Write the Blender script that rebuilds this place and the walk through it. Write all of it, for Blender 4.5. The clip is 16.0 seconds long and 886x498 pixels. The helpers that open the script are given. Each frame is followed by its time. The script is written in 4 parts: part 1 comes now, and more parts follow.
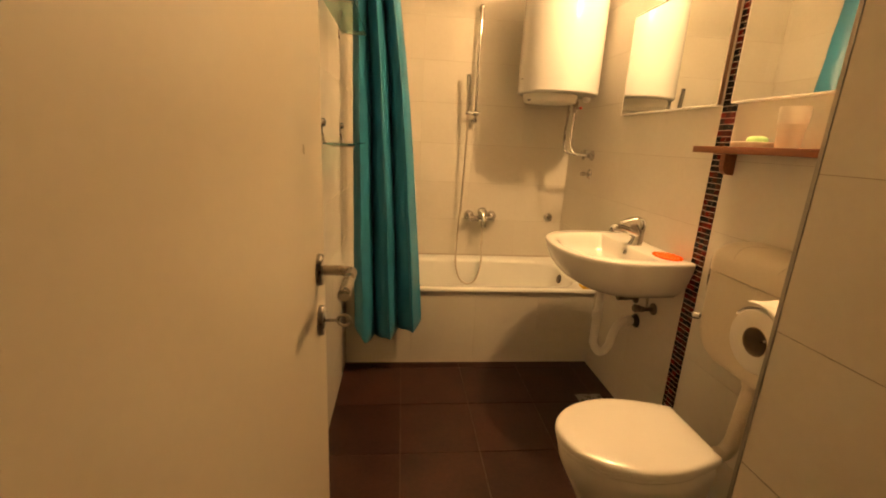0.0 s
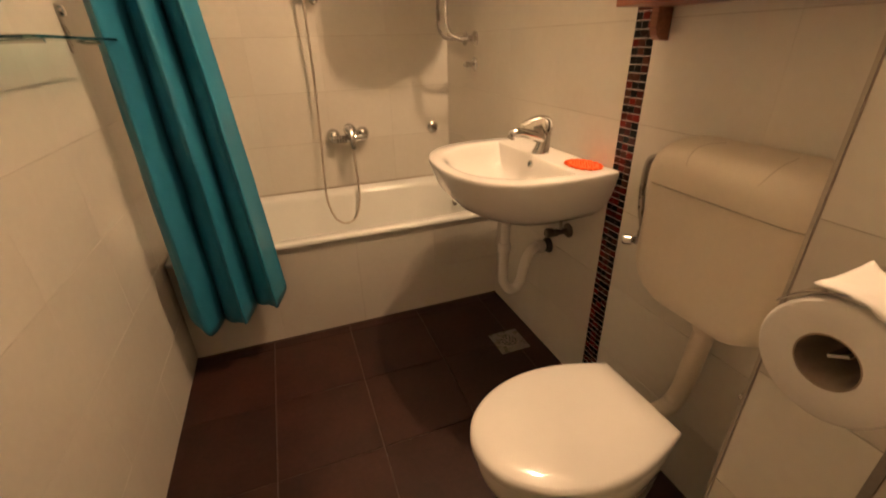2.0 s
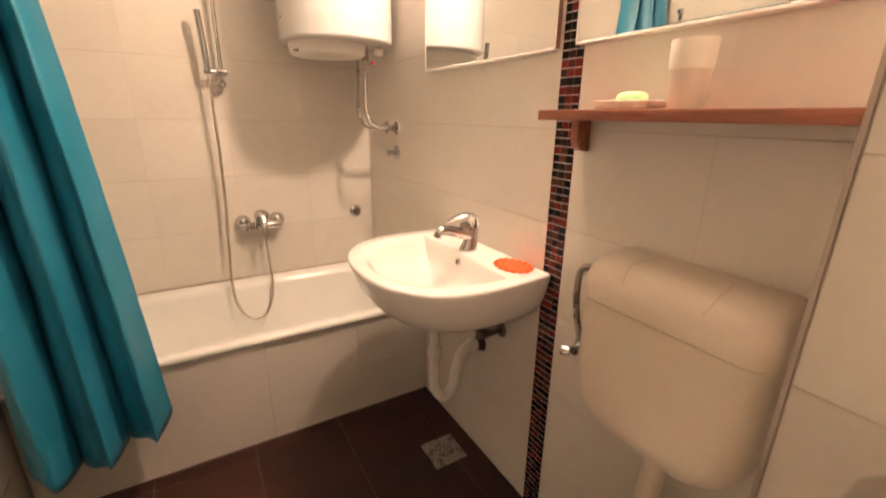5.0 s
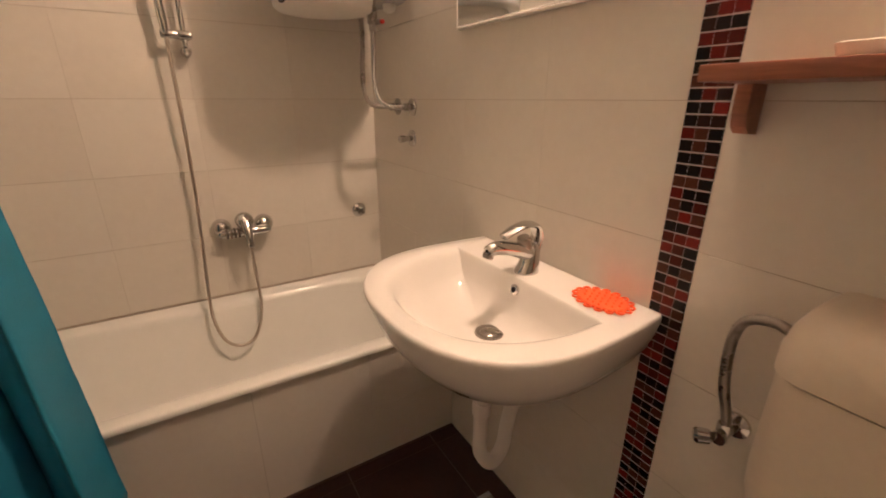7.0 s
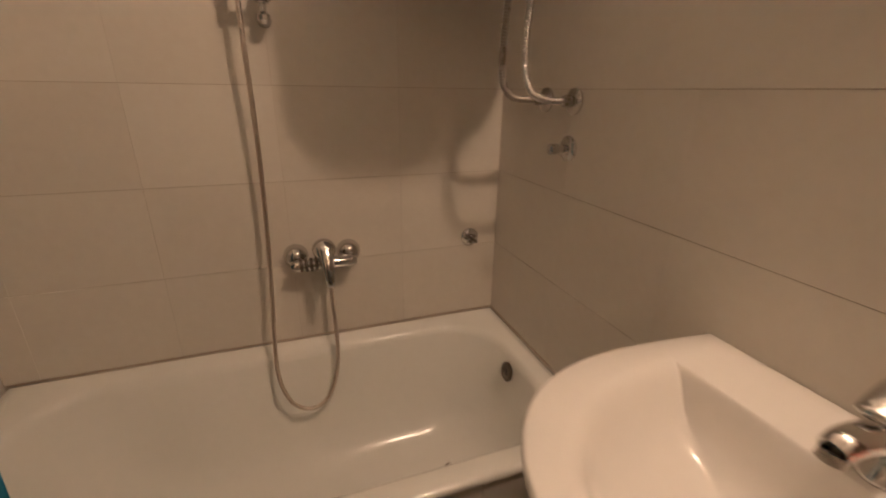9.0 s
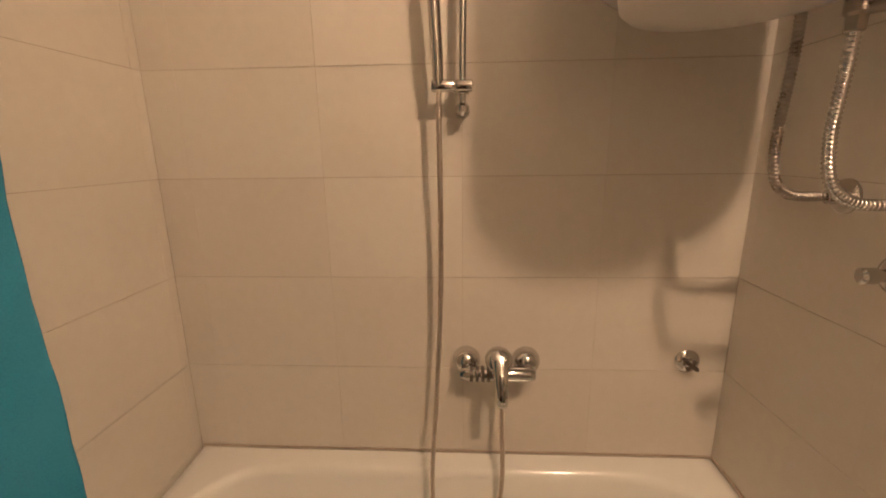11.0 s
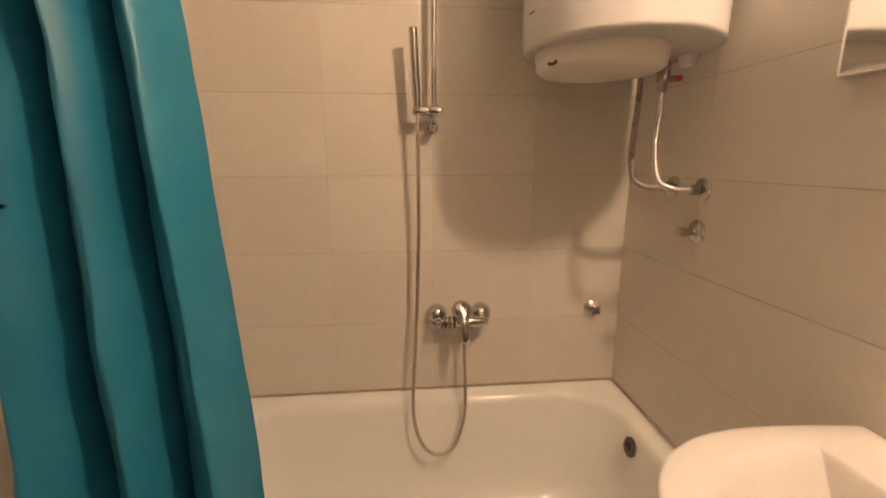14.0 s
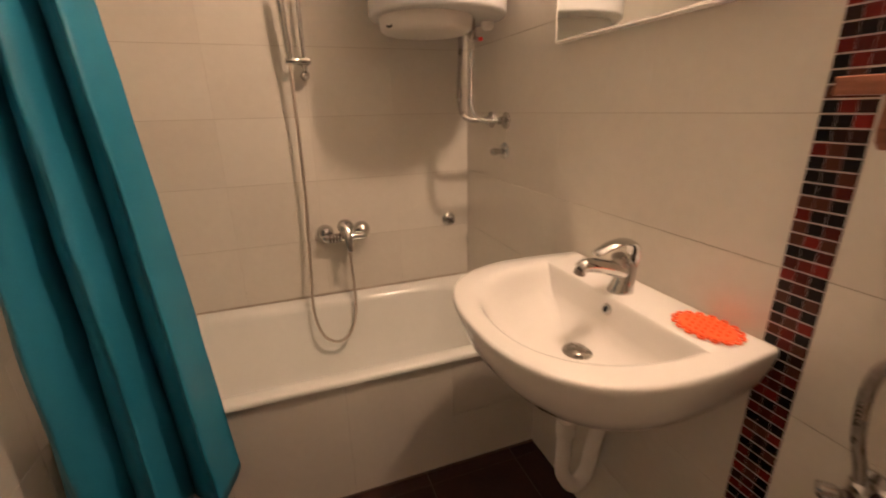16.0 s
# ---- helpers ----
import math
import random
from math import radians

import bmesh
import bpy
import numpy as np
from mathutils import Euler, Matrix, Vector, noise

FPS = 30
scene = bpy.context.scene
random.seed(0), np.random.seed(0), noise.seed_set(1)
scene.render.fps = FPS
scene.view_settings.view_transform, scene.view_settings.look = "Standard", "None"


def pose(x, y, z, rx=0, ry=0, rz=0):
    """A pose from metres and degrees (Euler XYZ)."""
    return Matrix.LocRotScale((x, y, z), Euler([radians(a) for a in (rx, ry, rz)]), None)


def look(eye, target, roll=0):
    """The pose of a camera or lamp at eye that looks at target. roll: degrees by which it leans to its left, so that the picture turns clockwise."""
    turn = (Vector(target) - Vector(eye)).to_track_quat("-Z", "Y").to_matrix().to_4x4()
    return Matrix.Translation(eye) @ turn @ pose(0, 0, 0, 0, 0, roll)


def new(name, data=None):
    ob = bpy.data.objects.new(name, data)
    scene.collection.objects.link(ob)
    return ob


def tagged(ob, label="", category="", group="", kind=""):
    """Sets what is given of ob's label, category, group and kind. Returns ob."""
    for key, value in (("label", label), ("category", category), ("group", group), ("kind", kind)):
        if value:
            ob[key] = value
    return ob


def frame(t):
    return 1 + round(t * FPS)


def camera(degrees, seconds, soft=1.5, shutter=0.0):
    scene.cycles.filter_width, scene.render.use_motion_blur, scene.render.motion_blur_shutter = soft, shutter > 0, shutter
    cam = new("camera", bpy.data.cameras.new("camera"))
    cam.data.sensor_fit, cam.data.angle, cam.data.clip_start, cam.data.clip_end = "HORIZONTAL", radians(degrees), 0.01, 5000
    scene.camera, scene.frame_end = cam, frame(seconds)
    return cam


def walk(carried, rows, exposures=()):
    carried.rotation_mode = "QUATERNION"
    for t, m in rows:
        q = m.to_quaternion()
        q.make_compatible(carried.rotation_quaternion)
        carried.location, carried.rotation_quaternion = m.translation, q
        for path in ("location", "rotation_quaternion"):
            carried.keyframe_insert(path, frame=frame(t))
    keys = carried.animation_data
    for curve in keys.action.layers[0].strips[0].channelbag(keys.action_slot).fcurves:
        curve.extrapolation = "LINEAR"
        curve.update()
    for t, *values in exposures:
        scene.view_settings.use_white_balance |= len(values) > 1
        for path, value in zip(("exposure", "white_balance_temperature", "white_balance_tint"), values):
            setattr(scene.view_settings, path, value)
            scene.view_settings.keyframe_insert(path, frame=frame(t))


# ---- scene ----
cam = camera(93.1, 16.0, soft=1.8, shutter=0.4)
PATH = [
    (0, (0.29, -0.175, 1.253), (0.496, 1.75, 0.749), 2.9),
    (0.5, (0.345, -0.027, 1.247), (0.629, 1.891, 0.756), 2.2),
    (1, (0.45, 0.164, 1.252), (0.771, 2.051, 0.673), 0.6),
    (1.5, (0.506, 0.249, 1.232), (1.003, 2.06, 0.542), -1.1),
    (2, (0.517, 0.312, 1.192), (1.127, 1.999, 0.308), -1.5),
    (2.5, (0.523, 0.324, 1.16), (1.175, 1.934, 0.169), -1.8),
    (3, (0.52, 0.325, 1.147), (1.185, 1.897, 0.103), -1.6),
    (3.5, (0.532, 0.336, 1.149), (1.214, 1.912, 0.124), -1.6),
    (4, (0.552, 0.379, 1.192), (1.35, 1.984, 0.305), -0.2),
    (4.5, (0.562, 0.424, 1.233), (1.487, 2.047, 0.519), 0.6),
    (5, (0.597, 0.461, 1.26), (1.561, 2.105, 0.655), 0.7),
    (5.2, (0.636, 0.489, 1.278), (1.542, 2.183, 0.723), -0.3),
    (7.3, (0.674, 0.931, 1.23), (1.66, 2.516, 0.512), 0.5),
    (7.5, (0.678, 0.976, 1.239), (1.64, 2.561, 0.49), 0.3),
    (8, (0.793, 1.113, 1.22), (1.622, 2.757, 0.438), 0.0),
    (8.5, (0.814, 1.225, 1.227), (1.489, 2.944, 0.459), -0.4),
    (9, (0.767, 1.405, 1.222), (1.413, 3.162, 0.519), 0.8),
    (9.5, (0.711, 1.565, 1.241), (1.271, 3.37, 0.584), 1.2),
    (10, (0.689, 1.628, 1.259), (0.952, 3.53, 0.701), 0.9),
    (10.2, (0.704, 1.642, 1.265), (0.818, 3.559, 0.707), 0.7),
    (12.3, (0.77, 1.547, 1.34), (0.596, 3.534, 1.184), -0.8),
    (12.5, (0.728, 1.518, 1.348), (0.651, 3.511, 1.212), -0.8),
    (13, (0.639, 1.439, 1.362), (0.698, 3.424, 1.129), -0.3),
    (13.5, (0.601, 1.36, 1.303), (0.781, 3.323, 0.964), 0.6),
    (14, (0.652, 1.269, 1.279), (0.834, 3.217, 0.866), -0.1),
    (14.5, (0.693, 1.131, 1.259), (0.797, 3.065, 0.76), -0.3),
    (15, (0.698, 1.042, 1.249), (0.813, 2.957, 0.685), -1.6),
    (15.5, (0.685, 0.97, 1.247), (1.034, 2.846, 0.648), -1.5),
    (16, (0.653, 0.855, 1.249), (1.287, 2.644, 0.616), -1.3),
]
EXPOSURES = (
    (0.0, 0.42, 6850, 10), (1.0, 0.36, 5750, 14), (1.7, 0.26, 5550, 15), (2.5, 0.29, 5150, 18), (3.0, 0.55, 4950, 19), (3.5, 0.82, 4750, 20), (4.5, 0.88, 4700, 20), (5.2, 0.83, 4750, 20),
    (7.3, -0.04, 4800, 22), (9.0, -0.55, 4850, 21), (10.2, -0.30, 4950, 21), (12.3, 0.30, 5150, 18), (13.5, 0.18, 5150, 18), (14.5, 0.1, 4850, 20), (16.0, 0.02, 4900, 21),
)
walk(cam, [(t, look(eye, target, roll)) for t, eye, target, roll in PATH], EXPOSURES)

# ---- world and light ----
world = bpy.data.worlds.new("dim_surroundings")
scene.world = world
world.use_nodes = True
world.node_tree.nodes["Background"].inputs[0].default_value = (0.9, 0.75, 0.6, 1)
world.node_tree.nodes["Background"].inputs[1].default_value = 0.02
LAMP = Vector((1.345, 1.390, 2.245))   # middle of the glass drum, which stands out from the wall
LAMP_POWER = 605.0

# ---- plan, in metres ----
XR, YB, YF = 1.415, 2.645, -0.06     # right wall, back wall, door wall
NEAR, FAR = Vector((0.897, 0.398)), Vector((1.131, 0.614))   # corners of the stepped shaft beside the door
TOP = 2.5
RIM = 0.464                          # bath rim
BATH_Y = 2.0


XL = 0.0                             # left wall


# ---- materials ----
def material(name):
    m = bpy.data.materials.new(name)
    m.use_nodes = True
    nt = m.node_tree
    return m, nt, nt.nodes["Principled BSDF"]


def node(nt, kind, **values):
    n = nt.nodes.new(kind)
    for key, v in values.items():
        n.inputs[key].default_value = v
    return n


def surface(name, dark, light, rough=0.4, rough_var=0.1, scale=6.0, fine=120.0, bump=0.02, metal=0.0, random_amount=0.0,
            coat=0.0, bump_scale=None, detail_mix=0.3, specular=0.5):
    """A painted, glazed or raw surface: two colours mixed by large and fine noise, uneven gloss, fine relief."""
    m, nt, b = material(name)
    link = nt.links.new
    coord = nt.nodes.new("ShaderNodeTexCoord")
    big = node(nt, "ShaderNodeTexNoise", Scale=scale, Detail=4.0, Roughness=0.55)
    small = node(nt, "ShaderNodeTexNoise", Scale=fine, Detail=3.0, Roughness=0.6)
    where = coord.outputs["Object"]
    if random_amount:
        place = nt.nodes.new("ShaderNodeObjectInfo")
        shift = nt.nodes.new("ShaderNodeVectorMath")
        shift.operation = "MULTIPLY_ADD"
        shift.inputs[1].default_value = (3.7, 5.3, 4.1)
        link(place.outputs["Location"], shift.inputs[0])
        link(where, shift.inputs[2])
        where = shift.outputs[0]
    link(where, big.inputs["Vector"])
    link(where, small.inputs["Vector"])
    mix = nt.nodes.new("ShaderNodeMix")
    mix.data_type = "FLOAT"
    mix.inputs[0].default_value = detail_mix
    link(big.outputs["Fac"], mix.inputs[2])
    link(small.outputs["Fac"], mix.inputs[3])
    fac = mix.outputs[0]
    if random_amount:
        info = nt.nodes.new("ShaderNodeObjectInfo")
        add = nt.nodes.new("ShaderNodeMath")
        add.operation = "MULTIPLY_ADD"
        link(info.outputs["Random"], add.inputs[0])
        add.inputs[1].default_value = random_amount
        link(fac, add.inputs[2])
        sub = nt.nodes.new("ShaderNodeMath")
        sub.operation = "SUBTRACT"
        link(add.outputs[0], sub.inputs[0])
        sub.inputs[1].default_value = random_amount / 2
        fac = sub.outputs[0]
    ramp = nt.nodes.new("ShaderNodeValToRGB")
    ramp.color_ramp.elements[0].position, ramp.color_ramp.elements[1].position = 0.3, 0.7
    ramp.color_ramp.elements[0].color, ramp.color_ramp.elements[1].color = (*dark, 1), (*light, 1)
    link(fac, ramp.inputs[0])
    link(ramp.outputs[0], b.inputs["Base Color"])
    rr = nt.nodes.new("ShaderNodeMapRange")
    rr.inputs[3].default_value, rr.inputs[4].default_value = rough - rough_var, rough + rough_var
    link(big.outputs["Fac"], rr.inputs[0])
    link(rr.outputs[0], b.inputs["Roughness"])
    b.inputs["Metallic"].default_value = metal
    b.inputs["Specular IOR Level"].default_value = specular
    b.inputs["Coat Weight"].default_value = coat
    b.inputs["Coat Roughness"].default_value = 0.08
    if bump:
        bp = nt.nodes.new("ShaderNodeBump")
        bp.inputs["Strength"].default_value = 0.4
        bp.inputs["Distance"].default_value = bump
        if bump_scale:
            bn = node(nt, "ShaderNodeTexNoise", Scale=bump_scale, Detail=2.0)
            link(where, bn.inputs["Vector"])
            link(bn.outputs["Fac"], bp.inputs["Height"])
        else:
            link(mix.outputs[0], bp.inputs["Height"])
        link(bp.outputs[0], b.inputs["Normal"])
    return m


TILE = surface("glazed_cream_tile", (0.643, 0.602, 0.525), (0.712, 0.679, 0.602), 0.24, 0.03, 1.6, 45.0, 0.00018, random_amount=0.07, bump_scale=4.0)
GROUT = surface("greyed_grout", (0.36, 0.295, 0.225), (0.49, 0.42, 0.34), 0.85, 0.05, 7.0, 200.0, 0.001)
FLOOR_TILE = surface("dark_brown_stoneware", (0.019, 0.0072, 0.0052), (0.050, 0.0190, 0.0132), 0.36, 0.12, 5.0, 60.0, 0.0012, random_amount=0.14, detail_mix=0.32, specular=0.26)
FLOOR_GROUT = surface("brown_floor_grout", (0.050, 0.029, 0.021), (0.105, 0.068, 0.051), 0.85, 0.05, 9.0, 200.0, 0.001)
PLASTER = surface("white_ceiling_plaster", (0.80, 0.785, 0.75), (0.85, 0.835, 0.80), 0.8, 0.05, 4.0, 150.0, 0.002)
CERAMIC = surface("white_sanitary_ceramic", (0.75, 0.725, 0.68), (0.79, 0.765, 0.72), 0.085, 0.02, 3.0, 40.0, 0.0, coat=0.4)
ENAMEL = surface("white_bath_enamel", (0.785, 0.785, 0.735), (0.83, 0.83, 0.785), 0.16, 0.05, 3.0, 40.0, 0.0, coat=0.3)
BEIGE_PLASTIC = surface("aged_cream_plastic", (0.64, 0.56, 0.435), (0.70, 0.625, 0.50), 0.36, 0.05, 3.5, 80.0, 0.0004)
WHITE_PLASTIC = surface("white_plastic", (0.76, 0.73, 0.67), (0.82, 0.79, 0.74), 0.33, 0.05, 5.0, 60.0, 0.0003)
HEATER_WHITE = surface("white_enamelled_sheet_steel", (0.65, 0.65, 0.64), (0.69, 0.69, 0.68), 0.16, 0.04, 4.0, 60.0, 0.0003, bump_scale=14.0)
CHROME = surface("polished_chrome", (0.55, 0.54, 0.52), (0.62, 0.61, 0.59), 0.09, 0.03, 20.0, 150.0, 0.0, metal=1.0)
STEEL = surface("brushed_steel", (0.33, 0.30, 0.265), (0.40, 0.37, 0.33), 0.28, 0.06, 30.0, 250.0, 0.0003, metal=1.0)
DARK_STEEL = surface("tarnished_steel", (0.12, 0.10, 0.085), (0.24, 0.21, 0.18), 0.40, 0.1, 40.0, 250.0, 0.0003, metal=1.0)
DOOR_PAINT = surface("cream_door_paint", (0.65, 0.58, 0.455), (0.70, 0.63, 0.51), 0.30, 0.06, 2.2, 70.0, 0.0010, bump_scale=5.0)
HALL_PAINT = surface("hall_wall_paint", (0.55, 0.50, 0.43), (0.62, 0.57, 0.50), 0.7, 0.06, 3.0, 90.0, 0.001)
ORANGE = surface("bright_orange_rubber", (0.86, 0.105, 0.003), (0.95, 0.150, 0.004), 0.42, 0.05, 12.0, 80.0, 0.0004, specular=0.3)
RED = surface("red_plastic", (0.60, 0.02, 0.012), (0.72, 0.035, 0.02), 0.3, 0.05, 20.0, 90.0, 0.0)
BLACK = surface("black_plastic", (0.012, 0.011, 0.011), (0.03, 0.027, 0.025), 0.35, 0.05, 20.0, 90.0, 0.0)
HOSE_STEEL = surface("pale_steel_hose", (0.50, 0.44, 0.37), (0.66, 0.59, 0.51), 0.30, 0.06, 30.0, 250.0, 0.0002, metal=1.0)
CUP_PLASTIC = surface("ivory_plastic", (0.80, 0.75, 0.65), (0.85, 0.80, 0.71), 0.32, 0.05, 5.0, 60.0, 0.0003)
GREEN_SOAP = surface("pale_green_soap", (0.42, 0.72, 0.30), (0.52, 0.80, 0.38), 0.45, 0.05, 20.0, 90.0, 0.0)
CHIPBOARD = surface("brown_mirror_backing", (0.20, 0.11, 0.065), (0.27, 0.16, 0.10), 0.7, 0.05, 20.0, 200.0, 0.0006)
YELLOW = surface("yellow_sponge", (0.70, 0.42, 0.03), (0.80, 0.52, 0.06), 0.9, 0.05, 40.0, 220.0, 0.002)
PAPER = surface("white_tissue_paper", (0.78, 0.75, 0.70), (0.84, 0.81, 0.77), 0.95, 0.03, 20.0, 250.0, 0.0010)
CARD = surface("grey_brown_cardboard", (0.28, 0.21, 0.15), (0.36, 0.28, 0.21), 0.9, 0.03, 20.0, 250.0, 0.001)
TRIM = surface("grey_aluminium_trim", (0.30, 0.28, 0.26), (0.42, 0.40, 0.37), 0.42, 0.06, 20.0, 200.0, 0.0, metal=0.7)
SEALANT = surface("aged_brown_sealant", (0.36, 0.28, 0.20), (0.56, 0.47, 0.37), 0.6, 0.06, 14.0, 120.0, 0.0005)
CORNER_TRIM = surface("greyish_cream_plastic", (0.40, 0.355, 0.295), (0.47, 0.42, 0.355), 0.5, 0.06, 9.0, 120.0, 0.0003)


def wood_material():
    m, nt, b = material("reddish_stained_wood")
    link = nt.links.new
    coord = nt.nodes.new("ShaderNodeTexCoord")
    mp = nt.nodes.new("ShaderNodeMapping")
    mp.inputs["Scale"].default_value = (40, 3, 40)
    link(coord.outputs["Object"], mp.inputs["Vector"])
    n = node(nt, "ShaderNodeTexNoise", Scale=1.6, Detail=6.0, Roughness=0.65, Distortion=0.6)
    link(mp.outputs[0], n.inputs["Vector"])
    ramp = nt.nodes.new("ShaderNodeValToRGB")
    ramp.color_ramp.elements[0].position, ramp.color_ramp.elements[1].position = 0.3, 0.72
    ramp.color_ramp.elements[0].color, ramp.color_ramp.elements[1].color = (0.16, 0.052, 0.022, 1), (0.345, 0.130, 0.056, 1)
    link(n.outputs["Fac"], ramp.inputs[0])
    link(ramp.outputs[0], b.inputs["Base Color"])
    b.inputs["Roughness"].default_value = 0.38
    bp = nt.nodes.new("ShaderNodeBump")
    bp.inputs["Distance"].default_value, bp.inputs["Strength"].default_value = 0.0006, 0.5
    link(n.outputs["Fac"], bp.inputs["Height"])
    link(bp.outputs[0], b.inputs["Normal"])
    return m


WOOD = wood_material()


def curtain_material():
    """Thin dyed polyester: some of the light that falls on one side shines out of the other."""
    m = surface("turquoise_polyester", (0.017, 0.152, 0.265), (0.043, 0.235, 0.380), 0.38, 0.08, 6.0, 500.0, 0.0006, detail_mix=0.5, specular=0.5)
    nt = m.node_tree
    b = nt.nodes["Principled BSDF"]
    out = nt.nodes["Material Output"]
    thin = nt.nodes.new("ShaderNodeBsdfTranslucent")
    thin.inputs["Color"].default_value = (0.04, 0.28, 0.42, 1)
    mix = nt.nodes.new("ShaderNodeMixShader")
    mix.inputs[0].default_value = 0.09
    nt.links.new(b.outputs[0], mix.inputs[1])
    nt.links.new(thin.outputs[0], mix.inputs[2])
    nt.links.new(mix.outputs[0], out.inputs["Surface"])
    return m


CURTAIN = curtain_material()


def mosaic_material():
    """Glass chips in black, wine red and brown, told apart chip by chip."""
    m, nt, b = material("glass_mosaic_chip")
    link = nt.links.new
    info = nt.nodes.new("ShaderNodeObjectInfo")
    ramp = nt.nodes.new("ShaderNodeValToRGB")
    ramp.color_ramp.interpolation = "CONSTANT"
    els = ramp.color_ramp.elements
    els[0].position, els[0].color = 0.0, (0.010, 0.007, 0.007, 1)
    els[1].position, els[1].color = 0.32, (0.032, 0.013, 0.010, 1)
    for p, c in ((0.48, (0.085, 0.014, 0.011)), (0.64, (0.15, 0.016, 0.012)), (0.82, (0.10, 0.034, 0.022)), (0.92, (0.22, 0.020, 0.015))):
        e = els.new(p)
        e.color = (*c, 1)
    link(info.outputs["Random"], ramp.inputs[0])
    coord = nt.nodes.new("ShaderNodeTexCoord")
    n = node(nt, "ShaderNodeTexNoise", Scale=160.0, Detail=3.0)
    link(coord.outputs["Object"], n.inputs["Vector"])
    mx = nt.nodes.new("ShaderNodeMix")
    mx.data_type, mx.blend_type = "RGBA", "MULTIPLY"
    mx.inputs[0].default_value = 0.5
    link(ramp.outputs[0], mx.inputs[6])
    link(n.outputs["Fac"], mx.inputs[7])
    link(mx.outputs[2], b.inputs["Base Color"])
    b.inputs["Roughness"].default_value = 0.26
    b.inputs["Specular IOR Level"].default_value = 0.16
    return m


MOSAIC = mosaic_material()
MOSAIC_GROUT = surface("pale_mosaic_grout", (0.44, 0.37, 0.32), (0.57, 0.49, 0.43), 0.8, 0.05, 20.0, 200.0, 0.0005)


def mirror_material():
    m, nt, b = material("silvered_mirror")
    b.inputs["Base Color"].default_value = (0.86, 0.88, 0.86, 1)
    b.inputs["Metallic"].default_value = 1.0
    b.inputs["Roughness"].default_value = 0.015
    return m


MIRROR = mirror_material()


def glass_material():
    m, nt, b = material("green_tinted_glass")
    b.inputs["Base Color"].default_value = (0.26, 0.52, 0.48, 1)
    b.inputs["Transmission Weight"].default_value = 1.0
    b.inputs["Roughness"].default_value = 0.03
    b.inputs["IOR"].default_value = 1.5
    return m


GLASS = glass_material()


def glow_material(strength):
    m, nt, b = material("lit_opal_glass")
    b.inputs["Base Color"].default_value = (0.9, 0.85, 0.75, 1)
    b.inputs["Emission Color"].default_value = (1.0, 0.60, 0.27, 1)
    b.inputs["Emission Strength"].default_value = strength
    return m


GLOW = glow_material(LAMP_POWER)


# ---- building helpers ----
def finish(name, verts, faces, mat, parent=None, label="", smooth=35.0):
    me = bpy.data.meshes.new(name)
    me.from_pydata([tuple(v) for v in verts], [], faces)
    bm = bmesh.new()
    bm.from_mesh(me)
    bmesh.ops.recalc_face_normals(bm, faces=bm.faces)
    bm.to_mesh(me)
    bm.free()
    me.materials.append(mat)
    if smooth:
        me.polygons.foreach_set("use_smooth", [True] * len(me.polygons))
        me.set_sharp_from_angle(angle=radians(smooth))
    ob = new(name, me)
    if parent is not None:
        ob.parent = parent
        ob.matrix_parent_inverse = parent.matrix_basis.inverted()
    if label:
        ob["label"] = label
    return ob


def part(name, bm, mat, parent=None, label="", smooth=35.0):
    bmesh.ops.recalc_face_normals(bm, faces=bm.faces)
    me = bpy.data.meshes.new(name)
    bm.to_mesh(me)
    bm.free()
    me.materials.append(mat)
    if smooth:
        me.polygons.foreach_set("use_smooth", [True] * len(me.polygons))
        me.set_sharp_from_angle(angle=radians(smooth))
    ob = new(name, me)
    if parent is not None:
        ob.parent = parent
        ob.matrix_parent_inverse = parent.matrix_basis.inverted()
    if label:
        ob["label"] = label
    return ob


def thing(name, at, label, category, group=""):
    ob = new(name)
    ob.empty_display_size = 0.05
    ob.matrix_basis = Matrix.Translation(at)
    bpy.context.view_layer.update()
    return tagged(ob, label, category, group)


def block(x0, x1, y0, y1, z0, z1, bevel=0.0, segments=3):
    bm = bmesh.new()
    bmesh.ops.create_cube(bm, size=1.0)
    for v in bm.verts:
        v.co = Vector((x0 + (v.co.x + 0.5) * (x1 - x0), y0 + (v.co.y + 0.5) * (y1 - y0), z0 + (v.co.z + 0.5) * (z1 - z0)))
    if bevel:
        bmesh.ops.bevel(bm, geom=bm.edges[:], offset=bevel, segments=segments, profile=0.5, affect="EDGES", clamp_overlap=True)
    return bm


def add_loft(bm, rings, close_start=True, close_end=True):
    rows = [[bm.verts.new(p) for p in ring] for ring in rings]
    n = len(rows[0])
    for a, b in zip(rows, rows[1:]):
        for i in range(n):
            j = (i + 1) % n
            bm.faces.new((a[i], a[j], b[j], b[i]))
    if close_start:
        bm.faces.new(rows[0][::-1])
    if close_end:
        bm.faces.new(rows[-1])
    return bm


def loft(rings, close_start=True, close_end=True):
    return add_loft(bmesh.new(), rings, close_start, close_end)


def turned(profile, at, axis=(0, 0, 1), n=28, bm=None):
    """A turned solid: (distance along the axis, radius) pairs."""
    bm = bm or bmesh.new()
    q = Vector((0, 0, 1)).rotation_difference(Vector(axis).normalized())
    rings = []
    for h, r in profile:
        rings.append([Vector(at) + q @ Vector((r * math.cos(2 * math.pi * i / n), r * math.sin(2 * math.pi * i / n), h)) for i in range(n)])
    return add_loft(bm, rings)


